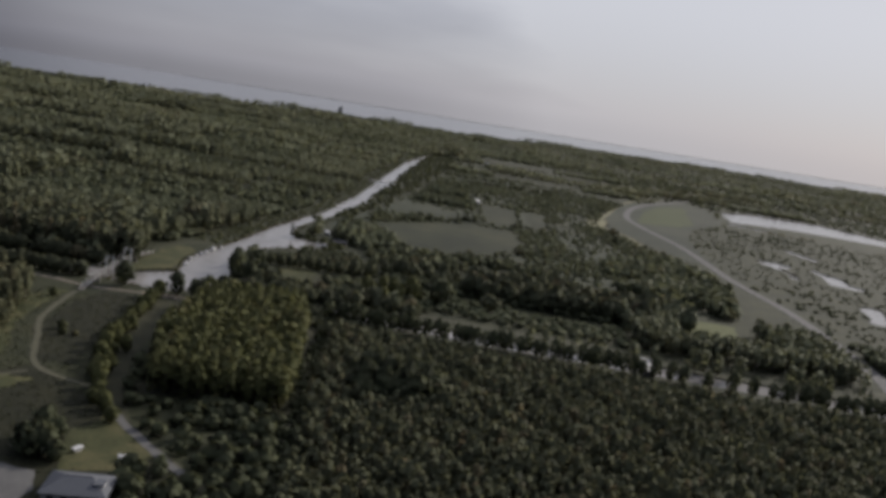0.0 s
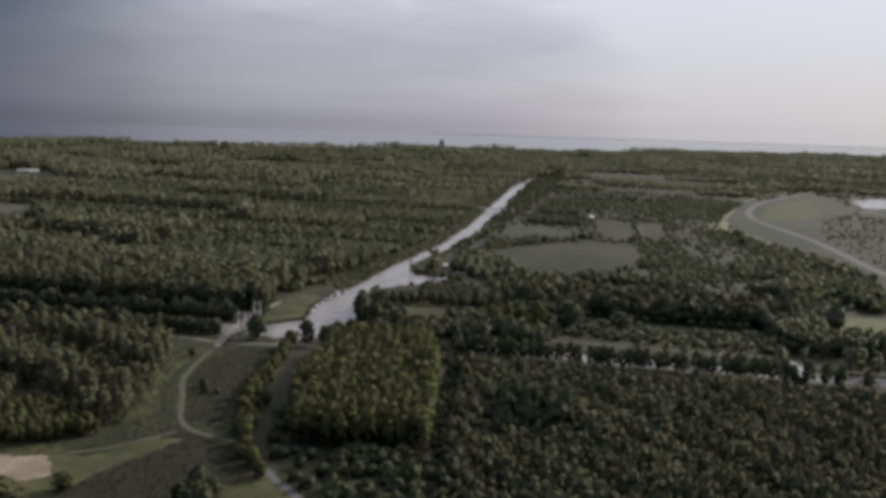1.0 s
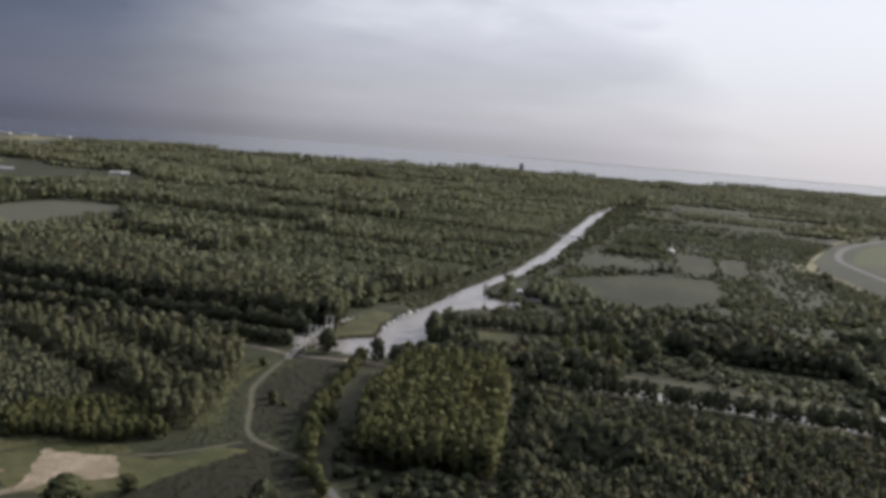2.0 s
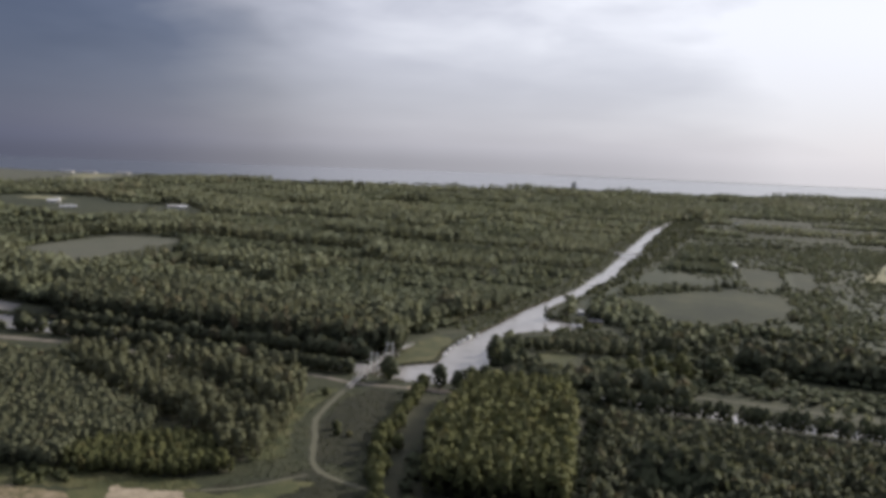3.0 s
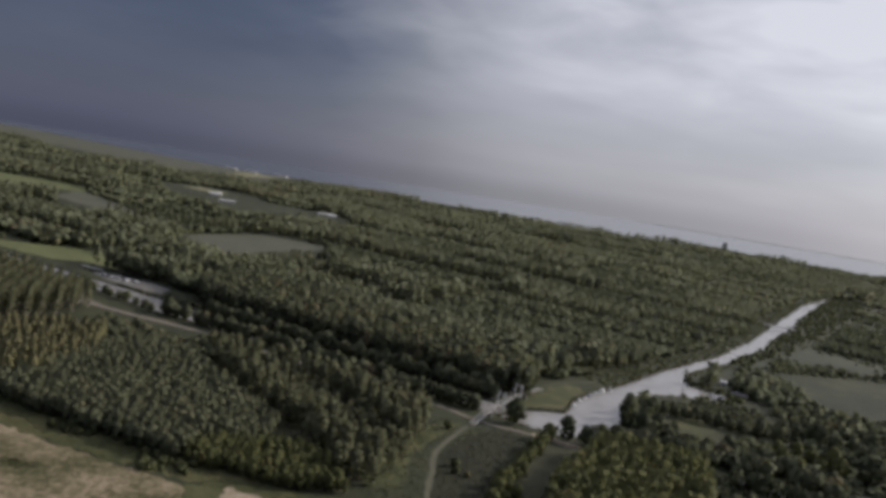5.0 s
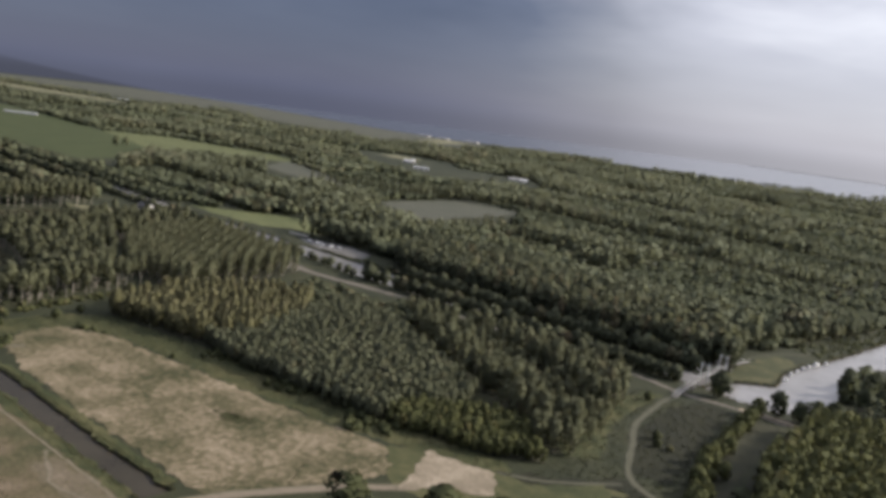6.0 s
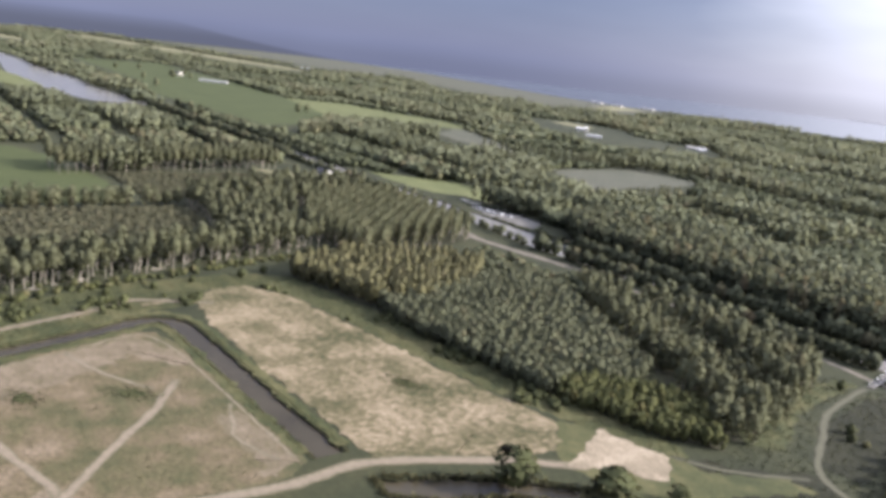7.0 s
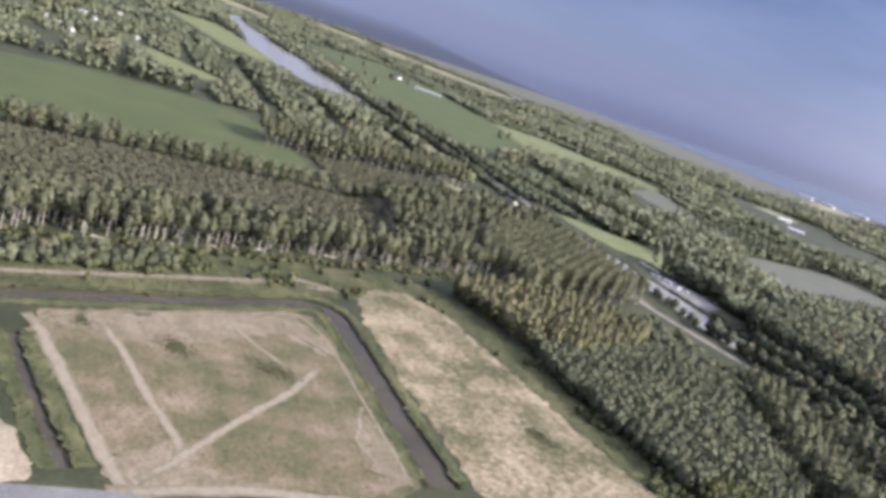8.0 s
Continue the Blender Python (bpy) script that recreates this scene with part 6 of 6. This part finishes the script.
def hip_house(x, y, rz, length, width, wall_h, roof_h, label):
    """A low house under a hipped roof with wide eaves and a white gabled dormer at one end."""
    ob = empty("house", pose(x, y, 0.05, 0, 0, rz))
    bm = bmesh.new()
    box(bm, 0, 0, wall_h / 2, length, width, wall_h, 0, 0.05)
    part("wall", bm, M["concrete"], ob)
    hl, hw, ridge = length / 2 + 0.8, width / 2 + 0.8, length * 0.22
    bm = bmesh.new()
    low, eave = ([bm.verts.new((sx * hl, sy * hw, z)) for sx, sy in ((-1, -1), (1, -1), (1, 1), (-1, 1))] for z in (wall_h - 0.1, wall_h + 0.12))
    top = [bm.verts.new((sx * ridge, 0, wall_h + roof_h)) for sx in (-1, 1)]
    bm.faces.new(low[::-1])
    for i in range(4):
        bm.faces.new((low[i], low[(i + 1) % 4], eave[(i + 1) % 4], eave[i]))
    for loop in ((eave[0], eave[1], top[1], top[0]), (eave[1], eave[2], top[1]), (eave[2], eave[3], top[0], top[1]), (eave[3], eave[0], top[0])):
        bm.faces.new(loop)
    bmesh.ops.recalc_face_normals(bm, faces=bm.faces[:])
    roof = part("roof", bm, M["roof_slate"], ob)
    bm = bmesh.new()
    rod(bm, (-ridge, 0, wall_h + roof_h), (ridge, 0, wall_h + roof_h), 0.16)
    part("ridge_cap", bm, M["concrete"], roof)
    bm = bmesh.new()
    box(bm, length * 0.36, -width * 0.12, wall_h + 0.9, 2.6, 3.2, 1.9, 0, 0.04)
    part("dormer", bm, M["white"], roof, "white boarded dormer")
    bm = bmesh.new()
    box(bm, length * 0.36, -width * 0.12, wall_h + 1.95, 3.1, 3.7, 0.2, 0, 0.04)
    part("dormer_roof", bm, M["roof_slate"], roof)
    bm = bmesh.new()
    box(bm, length * 0.2, -width / 2 - 0.04, 1.1, 1.1, 0.1, 2.1, 0, 0.02)
    part("door", bm, M["timber"], ob)
    for sx in (-0.36, -0.14, 0.06, 0.38):
        for sy in (-1, 1):
            bm = bmesh.new()
            box(bm, length * sx, sy * (width / 2 + 0.04), wall_h * 0.55, 1.7, 0.1, 1.3, 0, 0.02)
            part("window", bm, M["glass"], ob)
    return tagged(ob, label, "building")


hip_house(-86, 190.5, 12, 16, 12, 3.2, 2.6, "low house with a dark hipped roof beside a paved yard")
for x, y, r in ((-3700, 690, 20), (-3760, 720, 30), (-3640, 660, 10), (-3800, 770, 25)):
    barn("house", x, y, r, 26, 12, 5, 4, M["wall"], M["roof_red"], "pale far village house")
for x, y, r in ((-2140, 2330, 0), (-2230, 2320, 5), (-2080, 2420, 10)):
    barn("barn", x, y, r, 50, 16, 4, 1.5, M["wall"], M["concrete"], "long pale harbour shed at the lake shore", 4)


barn("shed", -85, 215, 20, 2.2, 1.3, 1.2, 0.15, M["wall"], M["roof_white"], "small pale site cabin beside a paved yard", 1)
barn("shed", -99.5, 215, 70, 2.6, 1.3, 1.0, 0.15, M["wall"], M["roof_white"], "small pale site cabin beside dark trees", 1)


def fallen_log(x, y, turn, length, r):
    """A felled pale poplar stem with stubs of its limbs."""
    ob = empty("fallen_log", pose(x, y, 0.05, 0, 0, turn))
    bm = bmesh.new()
    rod(bm, (-length / 2, 0, r), (length / 2, 0.3, r * 0.75), r, r * 0.55, 8)
    part("stem", bm, M["pale_bark"], ob)
    for k in range(3):
        bm = bmesh.new()
        px = length * (0.1 + 0.14 * k)
        rod(bm, (px, 0.1, r), (px + 0.8, 0.1 + (0.9 if k % 2 else -0.9), r + 0.7), r * 0.35, r * 0.15, 6)
        part("branch_stub", bm, M["pale_bark"], ob)
    tagged(ob, "pale felled poplar stem lying at the wood edge", "log", "felled stems at the wood edge")


for x, y, turn, length in ((-414, 112, 100, 8), (-405, 92, 60, 6), (-396, 70, 115, 7), (-411, 101, 20, 5), (-426, 152, 95, 7), (-388, 42, 80, 6)):
    fallen_log(x, y, turn, length, 0.32)
rng = random.Random(31)
for k, (x, y) in enumerate([(-1169, -18), (-1130, 2), (-1248, 18), (-1396, 37), (-1500, 71), (-1202, 85), (-1427, 26), (-1193, 58), (-1320, 60), (-1290, 36), (-1090, 12), (-1350, 20), (-1450, 88), (-1060, -10)]):
    barn("chalet", x, y, rng.uniform(0, 180), rng.uniform(7, 10), 4.5, 2.4, 1.0, M["wall"], M["concrete"] if k % 3 else M["roof_white"], "small pale chalet on the campsite", 2)
barn("house", -699, 390, 20, 12, 8, 3.0, 2.4, M["concrete"], M["roof_dark"], "small house beside a sandy yard", 3)
barn("shed", -24, 1003, 90, 12, 8, 4, 2, M["wall"], M["roof_white"], "pale field shed in a square field", 2)
barn("house", -37, 1657, 20, 16, 9, 4, 3, M["wall"], M["roof_white"], "pale house beyond the fields", 2)


def tower_block(x, y):
    ob = empty("tower_block", pose(x, y, 0, 0, 0, 15))
    bm = bmesh.new()
    box(bm, 0, 0, 14.5, 14, 12, 29, 0, 0.3)
    part("wall", bm, M["wall"], ob)
    bm = bmesh.new()
    box(bm, 2, 0, 30.8, 7, 7, 4.2, 0, 0.2)
    part("plant_room", bm, M["wall"], ob)
    for f in range(8):
        for c in range(5):
            bm = bmesh.new()
            box(bm, -5.2 + 2.6 * c, -6.02, 3 + 3.3 * f, 1.7, 0.1, 1.6)
            part("window", bm, M["glass"], ob)
    tagged(ob, "grey tower rising over the far woods", "tower")


tower_block(-590, 2830)

# ---------------------------------------------------------------- banks, tufts and small growth


def tufts(name, pts, mat, label, size=(0.5, 1.1), blades=7, seed=0, category="grass"):
    """Grass and reed tufts as one mesh: fans of bent blades."""
    rng = np.random.default_rng(seed)
    n = len(pts)
    a = rng.uniform(0, 2 * np.pi, (n, blades))
    h = rng.uniform(*size, (n, blades))
    lean = h * rng.uniform(0.2, 0.7, (n, blades))
    w = h * 0.32
    cx, cy = pts[:, :1] + rng.normal(0, 0.35, (n, blades)), pts[:, 1:2] + rng.normal(0, 0.35, (n, blades))
    dx, dy = np.cos(a), np.sin(a)
    z0 = np.full((n, blades), -0.15)
    quad = [np.stack([cx - dy * w, cy + dx * w, z0], -1), np.stack([cx + dy * w, cy - dx * w, z0], -1),
            np.stack([cx + dy * w * 0.5 + dx * lean, cy - dx * w * 0.5 + dy * lean, h], -1), np.stack([cx - dy * w * 0.5 + dx * lean, cy + dx * w * 0.5 + dy * lean, h], -1)]
    v = np.stack(quad, 2).reshape(-1, 3)
    me = np_mesh(name, v, np.arange(len(v)).reshape(-1, 4), None, np.repeat(rng.beta(2, 2, n), blades), np.tile((0.0, 0.0, 1.0), (len(v), 1)) * 1.0 + rng.normal(0, 0.3, v.shape))
    me.materials.append(mat)
    return tagged(new(name, me), label, category, kind="stuff")


def bank_points(line, width, spread, seed, step=1.2):
    l, r = ribbon_outline(line, width, step, 0.1, seed)
    rng = np.random.default_rng(seed)
    out = []
    for edge_line, other in ((l, r), (r, l)):
        d = edge_line - other
        d /= np.linalg.norm(d, axis=1)[:, None]
        for k in range(2):
            out.append(edge_line + d * np.abs(rng.normal(0, spread, len(d)))[:, None])
    return np.concatenate(out)



def offset_line(line, off, step=4.0):
    l, r = ribbon_outline(line, 2 * abs(off), step)
    return [tuple(q) for q in (l if off > 0 else r)]


for line, half, label in ((DITCH, 4.9, "green grassy bank along the ditch"), (SMALL_DITCH, 2.0, "overgrown green bank of the short ditch")):
    for s in (-1, 1):
        pts = offset_line(line, s * (half + 2.1))
        ribbon("bank", pts[:: 2] if len(pts) > 8 else pts, 4.4, 0.17, M["bank"], label, "bank", 0.7, 90 + s, 1.6)
tufts("bank_reeds", bank_points(DITCH, 10.2, 1.1, 91), M["reed"], "reeds and long grass on the ditch banks", (0.25, 0.65), 6, 91)
tufts("bank_reeds", bank_points(SMALL_DITCH, 4.4, 2.0, 92, 1.2), M["reed"], "brown reeds on the short ditch", (0.25, 0.6), 6, 92)
edge_pts = np.array(ragged(POND, 1.0, 0.6, 93))
tufts("pond_reeds", np.concatenate([edge_pts + np.random.default_rng(k).normal(0, 0.7, edge_pts.shape) for k in range(3)]), M["reed"], "long grass round the pond", (0.5, 1.2), 6, 93)
edge_pts = np.array([q for q in ragged(BASIN, 1.6, 0.5, 94) if q[1] < 700])
tufts("canal_reeds", np.concatenate([edge_pts, edge_pts + np.random.default_rng(95).normal(0, 0.6, edge_pts.shape)]), M["reed"], "narrow reed fringe along the canal", (0.4, 1.0), 5, 94)

# rough growth over the open grass
GRASS_STRIP = FIELDS[3][1]
p = fill(GRASS_STRIP, 1.7, 96, 0.4)
keep = clear_of(p) | inside(GRASS_STRIP, p)
for poly in (SAND_FIELD, SAND_PAD, ISLAND):
    keep &= ~inside(poly, p)
for w in WATERS:
    keep &= ~inside(w[1], p)
p = p[keep]
tufts("rough_grass", p, M["reed"], "rough long grass below the wood", (0.25, 0.7), 4, 96)
p = p[(np.sin(p[:, 0] * 0.13) + np.sin(p[:, 1] * 0.17 + 1.0) + np.random.default_rng(97).normal(0, 0.6, len(p))) > 1.7]
scatter("scrub", "shrub", 1, p[::2], [M["shrub"], bark], "low scattered scrub on rough grass", heights=np.random.default_rng(97).uniform(0.25, 0.7, len(p[::2])), seed=97, category="scrub")
p = fill([(-200, 372), (-176, 376), (-150, 384), (-128, 288), (-100, 240), (-60, 200), (-100, 170), (-150, 215), (-170, 240), (-172, 268), (-196, 300)], 2.6, 98, 0.45)
p = p[clear_of(p) | inside(FIELDS[15][1], p) | inside(FIELDS[17][1], p)]
p = p[np.all([~inside(w[1], p) for w in WATERS], axis=0)]
for _, line, w, *_ in TRACKS[8:13]:
    l = np.array(smooth_line(line, 3.0))
    p = p[np.sqrt(((p[:, None] - l[None]) ** 2).sum(-1)).min(1) > w * 0.7 + 0.6]
tufts("rough_grass", p, M["willow"], "rough dark grass beside the path", (0.3, 0.8), 5, 98)
for poly, n, seed in ((SAND_FIELD, 2600, 100), (ISLAND, 2400, 101)):
    g = fill(poly, 2.2, seed, 0.45)
    rng = np.random.default_rng(seed)
    clump = np.sin(g[:, 0] * 0.21 + 0.13 * g[:, 1]) + np.sin(g[:, 1] * 0.27 - 0.08 * g[:, 0] + 2) + rng.normal(0, 0.8, len(g))
    g = g[np.argsort(-clump)[:n]]
    for _, line, w, *_ in TRACKS[:9]:
        l = np.array(smooth_line(line, 2.0))
        g = g[np.sqrt(((g[:, None] - l[None]) ** 2).sum(-1)).min(1) > w * 0.7]
    tufts("dry_tufts", g, M["reed"], "dry grass tufts on sandy ground", (0.2, 0.5), 4, seed)


def oval(cx, cy, a, b, turn):
    return [(cx + a * math.cos(t) * math.cos(turn) - b * math.sin(t) * math.sin(turn), cy + a * math.cos(t) * math.sin(turn) + b * math.sin(t) * math.cos(turn)) for t in np.linspace(0, 2 * math.pi, 14)[:-1]]


for k, (x, y, a, b, turn) in enumerate([(-353, 58, 10, 2.6, 1.95), (-359, 76, 8, 2.2, 1.95), (-367, 100, 9, 2.4, 1.9), (-340, 24, 7, 1.8, 1.95), (-374, 132, 6, 2.2, 1.7)]):
    patch("sand_patch", oval(x, y, a, b, turn), 0.108, M["sandy"], "worn sandy spot beside the track", "ground", 1.2, 0.6, 190 + k)
for k, poly in enumerate(([(-218, 43), (-226, 48), (-234, 60), (-230, 66), (-222, 64), (-217, 78), (-213, 90), (-212, 60), (-213, 46)],
                          [(-300, 26), (-311, 44), (-327, 84), (-336, 112), (-320, 122), (-300, 123), (-318, 108), (-308, 90), (-298, 76), (-292, 55), (-293, 40)],
                          [(-262, 122), (-240, 124.5), (-220, 126), (-218, 112), (-232, 116), (-246, 113), (-256, 115)])):
    patch("sand_patch", poly, 0.104, M["worn"], "bare sandy ground worn out of dry grass", "ground", 2.2, 1.3, 240 + k)
for k, (x, y, a, b, turn) in enumerate([(-262, 188, 6.0, 3.6, 0.4), (-292, 66, 5, 4, 0.3), (-285, 97, 6, 3.5, 0.8), (-303, 37, 3.5, 2.2, 0.2)]):
    patch("grass_patch", oval(x, y, a * 0.8, b * 0.8, turn), 0.125, M["bank"], "small green patch in the dry field", "grass", 0.7, 0.8, 110 + k)
    g = fill(oval(x, y, a * 1.9, b * 1.9, turn), 0.9, 120 + k, 0.5)
    d = (g - (x, y)) @ np.array(((math.cos(turn), -math.sin(turn)), (math.sin(turn), math.cos(turn)))) / (a, b)
    g = g[np.random.default_rng(125 + k).random(len(g)) < np.exp(-(d ** 2).sum(1) / 1.6)]
    tufts("grass_patch_growth", g, M["shrub"], "green growth in the dry field", (0.25, 0.6), 6, 120 + k)

# ground below the woods and along the paths
patch("rough_grass", [(-176, 238), (-158, 258), (-147, 276), (-134, 266), (-112, 254), (-98, 238), (-62, 208), (-84, 182), (-120, 176), (-150, 205)], 0.03, M["rough"], "dark rough grass beside the path", "grass", 3.0, 1.2, 183)
# dark ground colour here stands in for the tree row's shade
patch("ditch_side", [(-150, 384), (-146, 360), (-136, 310), (-126, 280), (-110, 254), (-98, 238), (-94, 240), (-108, 262), (-118, 288), (-124, 310), (-129.5, 343), (-134, 372), (-138, 386)], 0.045, M["floor"], "ditch-side ground darkened for tree shade", "ground", 5.0, 0.4, 180)
patch("ditch_side", [(-126.5, 343), (-121, 311), (-116, 290), (-104, 262), (-96, 256), (-104, 296), (-110, 330), (-122, 372), (-132, 384)], 0.045, M["floor"], "ditch-side ground darkened for tree shade", "ground", 5.0, 0.4, 181)
# lane surface in a dark tone for the plantations' shade
patch("lane", [(-78, 404), (-65, 340), (-53, 272), (-40, 262), (-36, 205), (-50, 262), (-52, 320), (-60, 374), (-66, 396)], 0.03, M["floor"], "lane between two plantations, darkened for their shade", "ground", 5.0, 0.6, 182)
# floor patches whose dark colour adds to the shade under the trees
for k, poly in enumerate((BLOCK_P, BLOCK_Q, F1, F3, F5, F6, F2, F4, LOW_W, LOW_N, STAND, NORTH_WOOD)):
    patch("woodland_floor", poly, 0.035, M["floor"], "leaf-covered woodland floor, darkened for the trees' shade", "ground", 6.0, 1.5, 150 + k)
